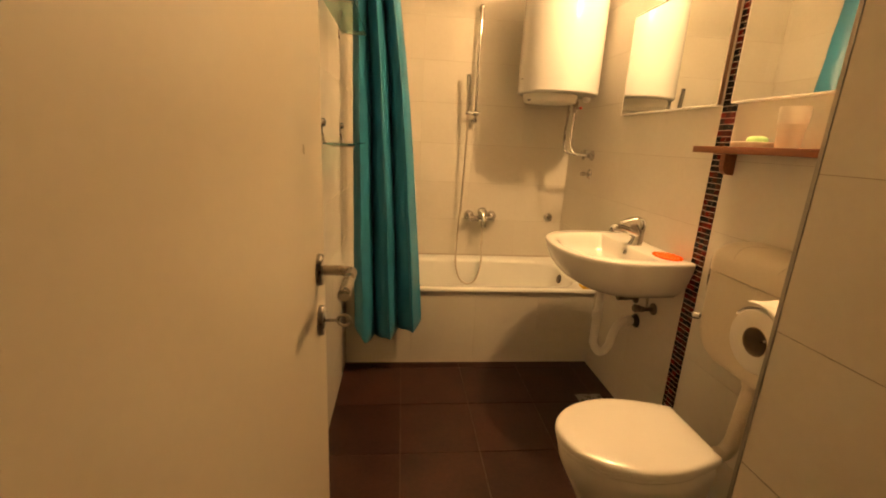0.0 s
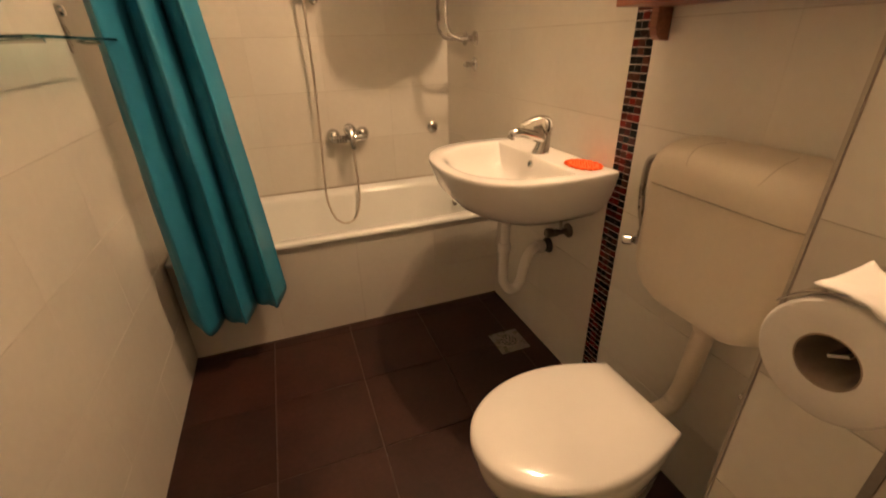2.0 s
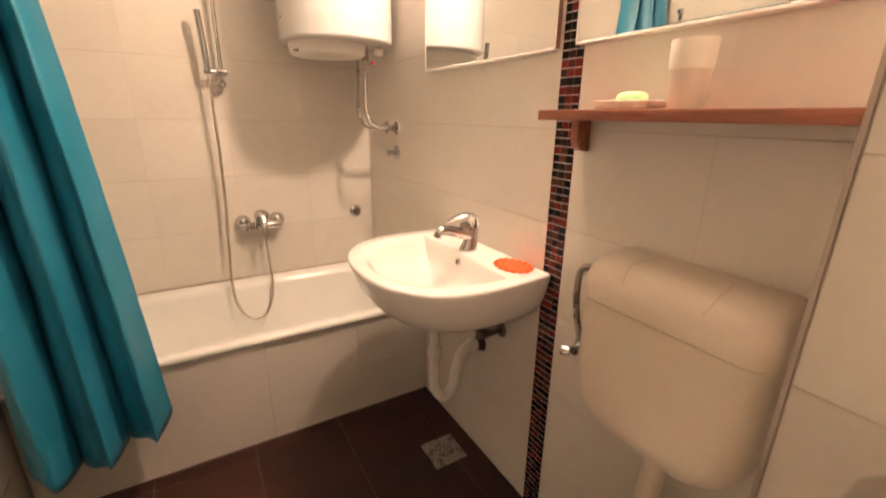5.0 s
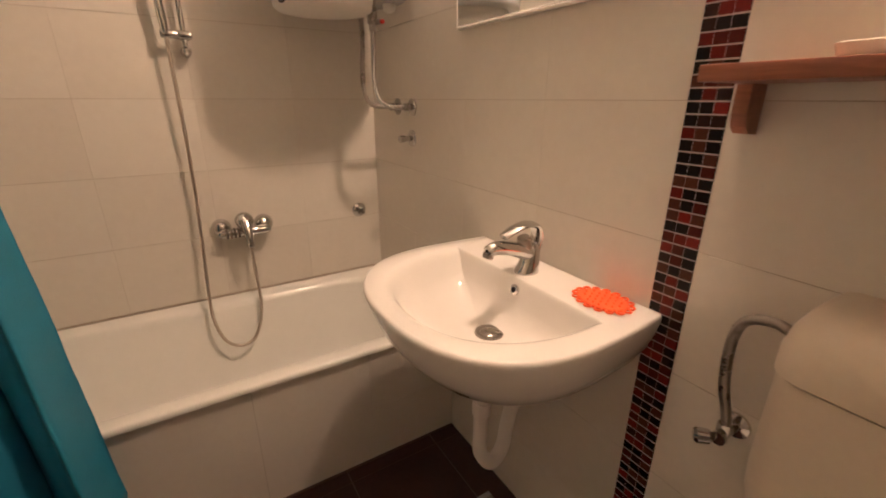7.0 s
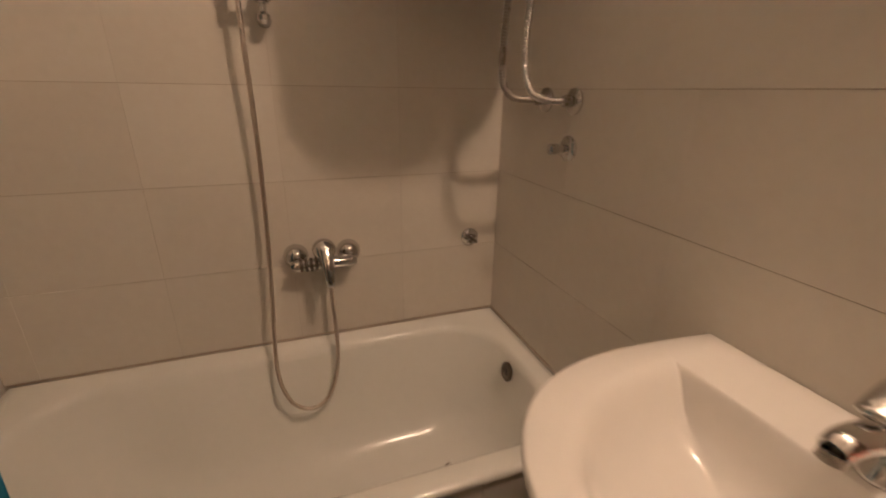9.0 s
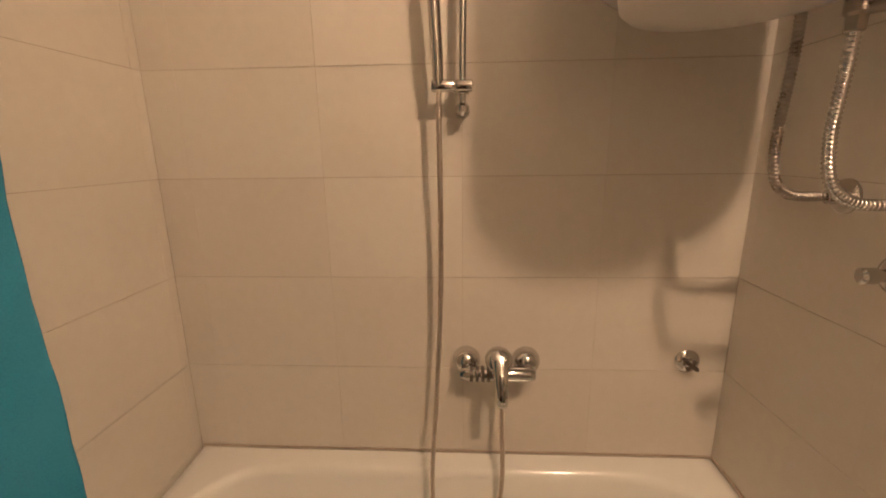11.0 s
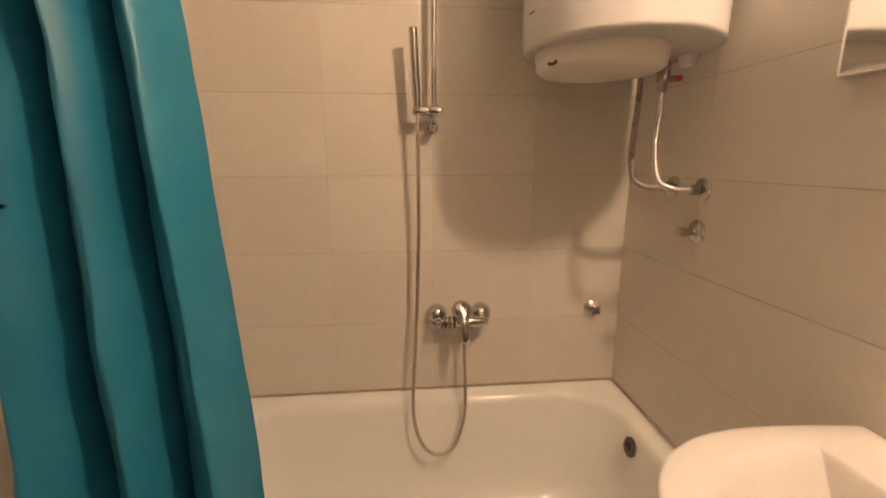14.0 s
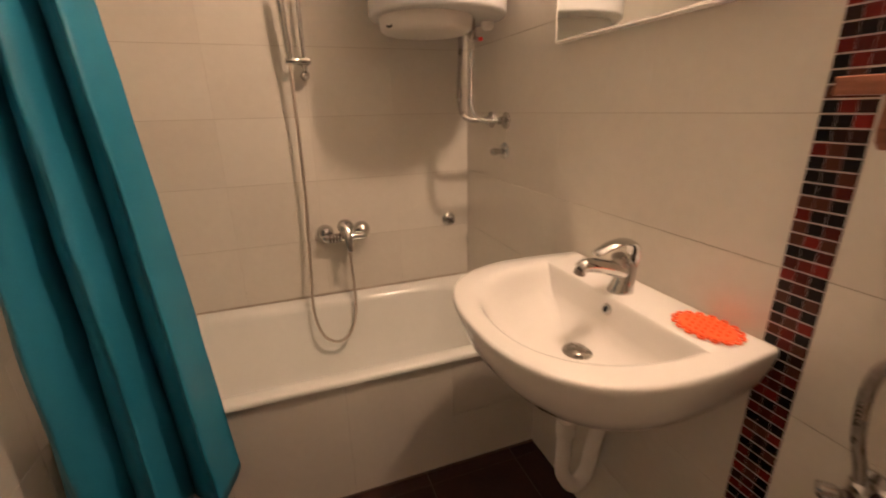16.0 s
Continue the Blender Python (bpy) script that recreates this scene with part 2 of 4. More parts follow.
def smooth_line(points, steps=8):
    """Catmull-Rom through the points."""
    p = [Vector(q) for q in points]
    p = [2 * p[0] - p[1]] + p + [2 * p[-1] - p[-2]]
    out = []
    for i in range(1, len(p) - 2):
        for s in range(steps):
            t = s / steps
            a, b, c, d = p[i - 1], p[i], p[i + 1], p[i + 2]
            out.append(0.5 * ((2 * b) + (c - a) * t + (2 * a - 5 * b + 4 * c - d) * t * t + (3 * b - a - 3 * c + d) * t ** 3))
    out.append(p[-2])
    return out


def tube(points, radius, n=12, ripple=0.0, bm=None):
    """A pipe along the points; ripple makes the ribs of a metal hose."""
    bm = bm or bmesh.new()
    pts = [Vector(q) for q in points]
    up = Vector((0.31, 0.17, 0.93)).normalized()
    rings = []
    for i, p in enumerate(pts):
        d = (pts[min(i + 1, len(pts) - 1)] - pts[max(i - 1, 0)]).normalized()
        a = d.cross(up)
        if a.length < 1e-3:
            a = d.cross(Vector((1, 0, 0)))
        a.normalize()
        b = d.cross(a).normalized()
        up = b if b.dot(up) >= 0 else -b
        r = radius(i / (len(pts) - 1)) if callable(radius) else radius
        if ripple:
            r *= 1 + ripple * (0, 1, 0, -1)[i % 4]
        rings.append([p + r * (math.cos(2 * math.pi * k / n) * a + math.sin(2 * math.pi * k / n) * b) for k in range(n)])
    return add_loft(bm, rings)


def along(points, step):
    """The same line in even steps."""
    pts = smooth_line(points, 24)
    out, left = [pts[0]], step
    for a, b in zip(pts, pts[1:]):
        length = (b - a).length
        while length >= left:
            a = a + (b - a).normalized() * left
            out.append(a)
            length -= left
            left = step
        left -= length
    out.append(pts[-1])
    return out


def merged(*bms):
    bm = bmesh.new()
    for other in bms:
        me = bpy.data.meshes.new("part")
        other.to_mesh(me)
        other.free()
        bm.from_mesh(me)
        bpy.data.meshes.remove(me)
    return bm


# ---- the room ----
def wall_block(name, x0, x1, y0, y1, z0, z1, mat, label):
    ob = part(name, block(x0, x1, y0, y1, z0, z1), mat, smooth=0)
    return tagged(ob, label, "wall", kind="structure")


G = 0.0022   # grout lies this far behind the tile faces
wall_back = wall_block("wall_back", -0.25, XR + 0.15, YB + G, YB + 0.15, 0, TOP, GROUT, "cream glazed tiled wall behind the bathtub")
wall_right = wall_block("wall_right", XR + G, XR + 0.15, YF, YB + G, 0, TOP, GROUT, "cream glazed tiled wall with a mosaic strip")

def shaft_wall():
    ring = [(XR + G - 0.0005, FAR.y - G), (FAR.x + G, FAR.y - G), (FAR.x + G, NEAR.y - G), (NEAR.x + G, NEAR.y - G), (NEAR.x + G, YF + 0.002), (XR + G - 0.0005, YF + 0.002)]
    ob = part("wall_shaft", loft([[Vector((x, y, z)) for x, y in ring] for z in (0, TOP)]), GROUT, smooth=0)
    return tagged(ob, "cream tiled boxed-in shaft with a stepped corner beside the door", "wall", kind="structure")


shaft = shaft_wall()


wall_left = wall_block("wall_left", XL - 0.15, XL - G, YF, YB + G, 0, TOP, GROUT, "cream glazed tiled wall beside the door and bath")
DOOR_X0, DOOR_X1, DOOR_H = 0.14, 0.86, 2.03
wall_front = part("wall_front", merged(block(-0.12, DOOR_X0, YF - 0.12, YF, 0, TOP), block(DOOR_X1, XR + 0.15, YF - 0.12, YF, 0, TOP),
                                       block(DOOR_X0, DOOR_X1, YF - 0.12, YF, DOOR_H, TOP)), HALL_PAINT, smooth=0)
tagged(wall_front, "painted wall with the doorway to the hall", "wall", kind="structure")
floor = part("floor", block(-0.25, XR + 0.1, YF - 0.12, YB + 0.1, -0.12, -0.003), FLOOR_GROUT, smooth=0)
tagged(floor, "dark brown stoneware tiled floor with pale joints", "floor", kind="structure")
ceiling = part("ceiling", block(-0.25, XR + 0.15, YF - 0.12, YB + 0.15, TOP, TOP + 0.1), PLASTER, smooth=0)
tagged(ceiling, "white plastered ceiling", "ceiling", kind="structure")
# the hall behind the camera
hall_floor = tagged(part("hall_floor", block(-0.6, 2.0, -1.6, YF - 0.122, -0.12, -0.004), FLOOR_TILE, smooth=0), "dark hall floor", "floor", kind="structure")
hall_walls = tagged(part("wall_hall", merged(block(-0.7, 2.1, -1.7, -1.6, -0.12, TOP), block(-0.7, -0.6, -1.6, YF - 0.12, -0.12, TOP), block(2.0, 2.1, -1.6, YF - 0.12, -0.12, TOP),
                    block(-0.6, -0.121, YF - 0.12, YF, 0, TOP), block(XR + 0.151, 2.0, YF - 0.12, YF, 0, TOP)), HALL_PAINT, smooth=0),
                    "plain painted walls of the hall", "wall", kind="structure")
hall_ceiling = tagged(part("ceiling_hall", block(-0.7, 2.1, -1.7, YF - 0.121, TOP, TOP + 0.1), PLASTER, smooth=0), "white hall ceiling", "ceiling", kind="structure")

# ---- bathtub ----
def rounded_rect(cx, cy, hx, hy, r, z, n=10):
    out = []
    for sx, sy, a0 in ((1, 1, 0), (-1, 1, 90), (-1, -1, 180), (1, -1, 270)):
        for i in range(n + 1):
            a = radians(a0 + 90 * i / n)
            out.append(Vector((cx + sx * (hx - r) + r * math.cos(a), cy + sy * (hy - r) + r * math.sin(a), z)))
    return out


def bathtub():
    x0, x1 = XL + 0.004, XR - 0.001
    y0, y1 = BATH_Y - 0.012, YB - 0.001
    cx, cy, hx, hy = (x0 + x1) / 2, (y0 + y1) / 2, (x1 - x0) / 2, (y1 - y0) / 2
    tub = thing("bathtub", (cx, cy, 0), "white enamelled steel bathtub built in behind a tiled panel", "bathtub")
    ix, iy = cx + 0.006, cy + 0.005
    rings = [rounded_rect(cx, cy, hx, hy, 0.006, RIM - 0.017), rounded_rect(cx, cy, hx, hy, 0.008, RIM - 0.006), rounded_rect(cx, cy, hx - 0.004, hy - 0.004, 0.01, RIM - 0.001),
             rounded_rect(cx, cy, hx - 0.02, hy - 0.015, 0.03, RIM),
             rounded_rect(ix, iy, hx - 0.055, hy - 0.047, 0.17, RIM - 0.001), rounded_rect(ix, iy, hx - 0.066, hy - 0.058, 0.17, RIM - 0.008),
             rounded_rect(ix, iy, hx - 0.073, hy - 0.066, 0.17, RIM - 0.028), rounded_rect(ix + 0.010, iy, hx - 0.10, hy - 0.088, 0.16, RIM - 0.16),
             rounded_rect(ix + 0.012, iy, hx - 0.135, hy - 0.112, 0.15, RIM - 0.28), rounded_rect(ix, iy, hx - 0.165, hy - 0.135, 0.14, RIM - 0.33),
             rounded_rect(ix, iy, hx - 0.22, hy - 0.18, 0.10, RIM - 0.362), rounded_rect(ix, iy, hx - 0.34, hy - 0.24, 0.05, RIM - 0.372)]
    for ring in rings[:4]:
        for p in ring:                     # the flange rises towards the two walls
            rise = max((p.y - (y1 - 0.05)) / 0.05, (p.x - (x1 - 0.05)) / 0.05 if p.y > y0 + 0.04 else 0.0)
            p.z += 0.013 * min(1.0, max(0.0, rise))
    part("shell", loft(rings, False, True), ENAMEL, tub, "white enamel shell", smooth=50)
    # tiled panel below the rim
    for x, w in ((x0, 0.3600), (x0 + 0.3606, 0.3600), (x0 + 0.7212, 0.3600)):
        part("front_tile", block(x, x + w, BATH_Y, BATH_Y + 0.012, 0.002, RIM - 0.016, 0.0006, 1), TILE, tub)
    part("front_tile", block(x0 + 1.0812, x1, BATH_Y, BATH_Y + 0.012, 0.002, 0.2200, 0.0006, 1), TILE, tub)
    part("access_panel", block(x0 + 1.0812, x1, BATH_Y - 0.0015, BATH_Y + 0.012, 0.2212, RIM - 0.016, 0.0012, 1), TILE, tub, "removable tiled access panel")
    part("panel_backing", block(x0, x1, BATH_Y + 0.013, BATH_Y + 0.03, 0.0, RIM - 0.020), GROUT, tub)
    part("floor_bead", tube([(x0, BATH_Y - 0.001, 0.003), (x1, BATH_Y - 0.001, 0.003)], 0.004, 8), FLOOR_GROUT, tub, "brown grout bead along the floor")
    for run in ([(x0 + 0.002, y1 - 0.001, RIM + 0.016), (x1 - 0.002, y1 - 0.001, RIM + 0.016)], [(x1 - 0.001, y0 + 0.06, RIM + 0.014), (x1 - 0.001, y1 - 0.004, RIM + 0.016)]):
        part("sealant_bead", tube(run, 0.0022, 8), SEALANT, tub, "brownish aged sealant along the wall")
    # overflow and drain
    q = (x1 - 0.075, 2.362, RIM - 0.060)
    ov = part("overflow", turned([(0, 0.030), (0.004, 0.030), (0.008, 0.025), (0.008, 0.014), (0.003, 0.012)], q, (-1, 0, 0.2)), DARK_STEEL, tub, "tarnished overflow ring")
    part("opening", turned([(0.0035, 0.0125), (0.0045, 0.011)], q, (-1, 0, 0.2)), BLACK, ov)
    dr = part("drain", turned([(0, 0.032), (0.003, 0.031), (0.005, 0.026), (0.003, 0.020), (0.008, 0.014), (0.009, 0.004)], (1.155, 2.335, RIM - 0.3705)), CHROME, tub, "chrome bath waste")
    return tub


bathtub()


# ---- washbasin ----
def basin():
    cy, zt = 1.547, 0.840
    tub = thing("washbasin", (XR, cy, zt - 0.17), "white ceramic washbasin hung on the tiled wall", "washbasin")
    n = 64

    def outline(sa, sb, z, xoff=0.0, back=0.0, e=1.55):
        """A ring: half-oval out from the wall, closed by a straight back edge."""
        pts = []
        m = 44
        for i in range(m + 1):
            th = math.pi * i / m
            c, s = math.cos(th), math.sin(th)
            yy = cy - 1.012 * sa * math.copysign(abs(c) ** 0.86, c) * (1 + 0.17 * max(0.0, s) ** 0.6)
            xx = XR - 0.001 - back - xoff - (sb - xoff) * (s ** 0.60 if s > 0 else 0)
            pts.append(Vector((xx, yy, z)))
        for i in range(1, n - m):
            t = i / (n - m)
            pts.append(pts[m].lerp(pts[0], t))
        return pts

    def inner(k, z, dx=0.0):
        """The bowl's rings: flat at the back, round in front."""
        bx = XR - 0.122
        pts = []
        m = 44
        for i in range(m + 1):
            th = math.pi * i / m
            c, s = math.cos(th), math.sin(th)
            yy = cy - 0.240 * k * math.copysign(abs(c) ** 0.85, c)
            xx = bx - dx - (0.292 * k) * (s ** 0.75 if s > 0 else 0) - (1 - k) * 0.06
            pts.append(Vector((xx, yy, z)))
        for i in range(1, n - m):
            t = i / (n - m)
            pts.append(pts[m].lerp(pts[0], t))
        return pts

    rings = [outline(0.12, 0.235, zt - 0.188, 0.0), outline(0.196, 0.334, zt - 0.170), outline(0.243, 0.402, zt - 0.130), outline(0.266, 0.437, zt - 0.086), outline(0.2785, 0.452, zt - 0.046),
             outline(0.2845, 0.4605, zt - 0.022), outline(0.2862, 0.4635, zt - 0.012), outline(0.2862, 0.4635, zt - 0.007), outline(0.2848, 0.4615, zt - 0.0022), outline(0.2815, 0.457, zt),
             inner(1.08, zt - 0.0005), inner(1.05, zt - 0.0015), inner(1.02, zt - 0.0045), inner(0.99, zt - 0.010), inner(0.96, zt - 0.020), inner(0.92, zt - 0.038), inner(0.86, zt - 0.062),
             inner(0.74, zt - 0.090), inner(0.52, zt - 0.108, 0.01), inner(0.26, zt - 0.117, 0.02), inner(0.10, zt - 0.119, 0.03)]
    part("bowl", loft(rings, True, True), CERAMIC, tub, "white glazed ceramic bowl", smooth=44)
    part("waste", turned([(0, 0.034), (0.003, 0.033), (0.004, 0.024), (0.002, 0.022), (0.004, 0.020), (0.006, 0.012), (0.0065, 0.004)], (XR - 0.204, cy - 0.013, zt - 0.1180)), STEEL, tub, "steel plug-hole fitting")
    ov = part("overflow", turned([(0, 0.013), (0.004, 0.013), (0.006, 0.010), (0.006, 0.007), (0.001, 0.006)], (XR - 0.1262, cy - 0.006, zt - 0.030), (-1, 0, 0.25)), CHROME, tub, "chrome overflow ring")
    part("opening", turned([(0.0015, 0.0065), (0.0025, 0.0055)], (XR - 0.1262, cy - 0.006, zt - 0.030), (-1, 0, 0.25)), BLACK, ov)
    return tub


basin()


def basin_tap():
    o = Vector((1.337, 1.559, 0.840))
    tap = thing("basin_tap", o, "chrome single-lever mixer tap on the washbasin", "tap")

    def ring(p, rx, ry, lean=0.0, n=26):
        return [p + Vector((rx * math.cos(2 * math.pi * i / n), ry * math.sin(2 * math.pi * i / n), lean * rx * math.cos(2 * math.pi * i / n))) for i in range(n)]

    rings = [ring(o + Vector((dx, 0, z)), rx, ry, lean) for z, rx, ry, dx, lean in ((0, 0.031, 0.027, 0, 0), (0.003, 0.0315, 0.0275, 0, 0), (0.008, 0.029, 0.026, 0.001, 0), (0.025, 0.025, 0.024, 0.006, 0.1), (0.045, 0.023, 0.022, 0.009, 0.25), (0.062, 0.021, 0.020, 0.010, 0.4), (0.070, 0.015, 0.015, 0.009, 0.4))]
    part("body", loft(rings), CHROME, tap, smooth=50)
    part("cartridge", turned([(0, 0.0175), (0.006, 0.0175), (0.026, 0.0165), (0.030, 0.0145), (0.032, 0.006)], o + Vector((-0.008, 0, 0.062)), (-0.35, 0, 1), 24), STEEL, tap, "steel cartridge collar", smooth=50)
    sp = smooth_line([o + Vector(v) for v in ((0.006, 0, 0.046), (-0.030, 0, 0.060), (-0.070, 0.002, 0.072), (-0.100, 0.004, 0.075), (-0.116, 0.005, 0.068))], 6)
    part("spout", tube(sp, lambda t: 0.0195 - 0.0050 * t, 18), CHROME, tap, smooth=50)
    part("aerator", turned([(0, 0.0125), (0.010, 0.0125), (0.012, 0.009)], o + Vector((-0.113, 0.005, 0.066)), (-0.35, 0, -1)), STEEL, tap)
    rings = []
    path = smooth_line([o + Vector(v) for v in ((0.018, 0, 0.045), (0.024, 0, 0.070), (0.025, 0, 0.095), (0.016, 0, 0.113), (-0.004, 0, 0.120), (-0.034, 0.003, 0.115), (-0.060, 0.005, 0.104), (-0.076, 0.006, 0.096))], 5)
    m = len(path)
    for t, p in enumerate(path):
        s = t / (m - 1)
        d = (path[min(t + 1, m - 1)] - path[max(t - 1, 0)]).normalized()
        up = d.cross(Vector((0, 1, 0))).normalized()
        w = 0.017 + 0.005 * math.sin(math.pi * s) - 0.004 * s * s
        h = 0.0085 - 0.0025 * s
        if t in (0, m - 1):
            w, h = w * 0.6, h * 0.5
        rings.append([p + Vector((0, w * math.cos(2 * math.pi * i / 16), 0)) + up * h * math.sin(2 * math.pi * i / 16) for i in range(16)])
    part("lever", loft(rings), CHROME, tap, smooth=50)
    part("temperature_mark", turned([(0, 0.0035), (0.001, 0.003)], o + Vector((-0.0300, 0, 0.081)), (-1, 0, -0.35), 12), RED, tap)
    return tap


basin_tap()


def soap_mat():
    o = Vector((1.361, 1.356, 0.8400))
    mat = thing("soap_mat", o, "bright orange scalloped rubber soap mat on the washbasin", "soap mat")
    rings = []
    for k, z in ((0.97, 0), (1, 0.002), (1, 0.005), (0.96, 0.0066), (0.80, 0.0062)):
        ring = []
        for i in range(112):
            th = 2 * math.pi * i / 112
            w = k * (1 + 0.03 * math.cos(16 * th))
            ring.append(o + Vector((0.041 * w * math.cos(th), 0.055 * w * math.sin(th), z)))
        rings.append(ring)
    part("base", loft(rings), ORANGE, mat)
    for i in range(16):                      # open loops round the rim
        th = 2 * math.pi * i / 16
        c = o + Vector((0.0445 * math.cos(th), 0.0590 * math.sin(th), 0.0045))
        part("edge_loop", tube([c + Vector((0.0068 * math.cos(2 * math.pi * k / 14), 0.0068 * math.sin(2 * math.pi * k / 14), 0)) for k in range(15)], 0.0022, 7), ORANGE, mat)
    for i in range(-2, 3):
        for j in range(-3, 4):
            x, y = i * 0.0145, j * 0.0135 + (0.006 if i % 2 else 0)
            if (x / 0.035) ** 2 + (y / 0.048) ** 2 < 1:
                part("nub", turned([(0, 0.0026), (0.003, 0.0022), (0.0044, 0.0010)], o + Vector((x, y, 0.0060)), n=8), ORANGE, mat)
    return mat


soap_mat()


def valve(name, at, axis, label, reach=0.05, lever=True, parent_scale=1.0, grip=CHROME):
    """A rosette on the wall with a small stop valve on it."""
    axis = Vector(axis).normalized()
    v = thing(name, at, label, "valve", "stop valves")
    k = parent_scale
    part("rosette", turned([(-0.002, 0.031 * k), (0.002, 0.031 * k), (0.007, 0.026 * k), (0.012, 0.014 * k)], at, axis), CHROME, v)
    part("stem", turned([(0.008, 0.010 * k), (reach * 0.6, 0.010 * k), (reach * 0.62, 0.013 * k), (reach, 0.013 * k), (reach + 0.004, 0.008 * k)], at, axis), CHROME, v)
    if lever:
        side = (axis.cross(Vector((0, 0, 1))).normalized() + Vector((0, 0, 0.8))).normalized()
        tip = Vector(at) + axis * (reach + 0.001)
        part("handle", merged(turned([(-0.022, 0.0045), (-0.018, 0.006), (0.018, 0.006), (0.022, 0.0045)], tip, side, 12), turned([(-0.016, 0.0045), (-0.013, 0.006), (0.013, 0.006), (0.016, 0.0045)], tip, side.cross(axis), 12)), grip, v)
    return v


valve("stop_valve", (1.318, YB - 0.001, 0.760), (0, -1, 0), "chrome stop valve with a dark cross handle on the back wall", 0.022, grip=DARK_STEEL)
valve("stop_valve", (XR - 0.001, 2.287, 1.095), (-1, 0, 0), "chrome stop valve with a short spindle below the hoses", 0.052, False)


valve("stop_valve", (XR - 0.001, 0.730, 0.440), (-1, 0, 0), "small chrome stop valve low on the wall beside the toilet", 0.026, True, 0.85)


def angle_valve(at, label):
    v = thing("angle_valve", at, label, "valve", "angle valves below the washbasin")
    part("rosette", turned([(-0.001, 0.027), (0.003, 0.026), (0.008, 0.014)], at, (-1, 0, 0)), DARK_STEEL, v)
    p = Vector(at)
    part("body", turned([(0.006, 0.010), (0.045, 0.010), (0.047, 0.013), (0.060, 0.013)], at, (-1, 0, 0)), DARK_STEEL, v)
    part("handle", turned([(0.060, 0.009), (0.066, 0.016), (0.088, 0.018), (0.094, 0.013)], at, (-1, 0, 0.05), 10), DARK_STEEL, v, "dark knob")
    part("riser", tube([p + Vector((-0.032, 0, 0.005)), p + Vector((-0.032, 0.005, 0.05)), p + Vector((-0.034, 0.01, 0.12))], 0.006), STEEL, v, "thin steel riser pipe")
    return v


angle_valve((XR - 0.001, 1.460, 0.572), "tarnished angle valve on the wall below the basin")
angle_valve((XR - 0.001, 1.605, 0.570), "tarnished angle valve beside the waste pipe")


def trap():
    t = thing("waste_trap", (1.212, 1.530, 0.33), "white plastic U-bend waste trap below the washbasin", "drain pipe")
    part("tailpiece", tube([(1.200, 1.530, 0.700), (1.200, 1.536, 0.53)], 0.0165, 18), WHITE_PLASTIC, t)
    part("nut", turned([(0, 0.021), (0.005, 0.0235), (0.035, 0.0235), (0.040, 0.021)], (1.200, 1.537, 0.49), n=12), WHITE_PLASTIC, t)
    pts = smooth_line([Vector(q) + Vector((-0.012, 0.008, -0.016)) if k < 7 else Vector(q) + Vector((0, 0.012, -0.012)) for k, q in enumerate([(1.212, 1.530, 0.52), (1.212, 1.530, 0.43), (1.214, 1.530, 0.385), (1.235, 1.520, 0.348), (1.265, 1.525, 0.345), (1.290, 1.530, 0.372), (1.302, 1.535, 0.42), (1.318, 1.545, 0.462), (1.352, 1.555, 0.478), (1.405, 1.560, 0.478)])], 7)
    part("bend", tube(pts, 0.0185, 18), WHITE_PLASTIC, t, smooth=50)
    part("seal", turned([(0, 0.033), (0.004, 0.032), (0.012, 0.024), (0.020, 0.022)], (XR - 0.001, 1.572, 0.466), (-1, 0, 0)), BLACK, t, "black rubber wall seal")
    part("nut", turned([(0, 0.0225), (0.004, 0.025), (0.024, 0.025), (0.028, 0.022)], (1.388, 1.571, 0.466), (-1, 0, 0), 12), WHITE_PLASTIC, t)
    return t


trap()


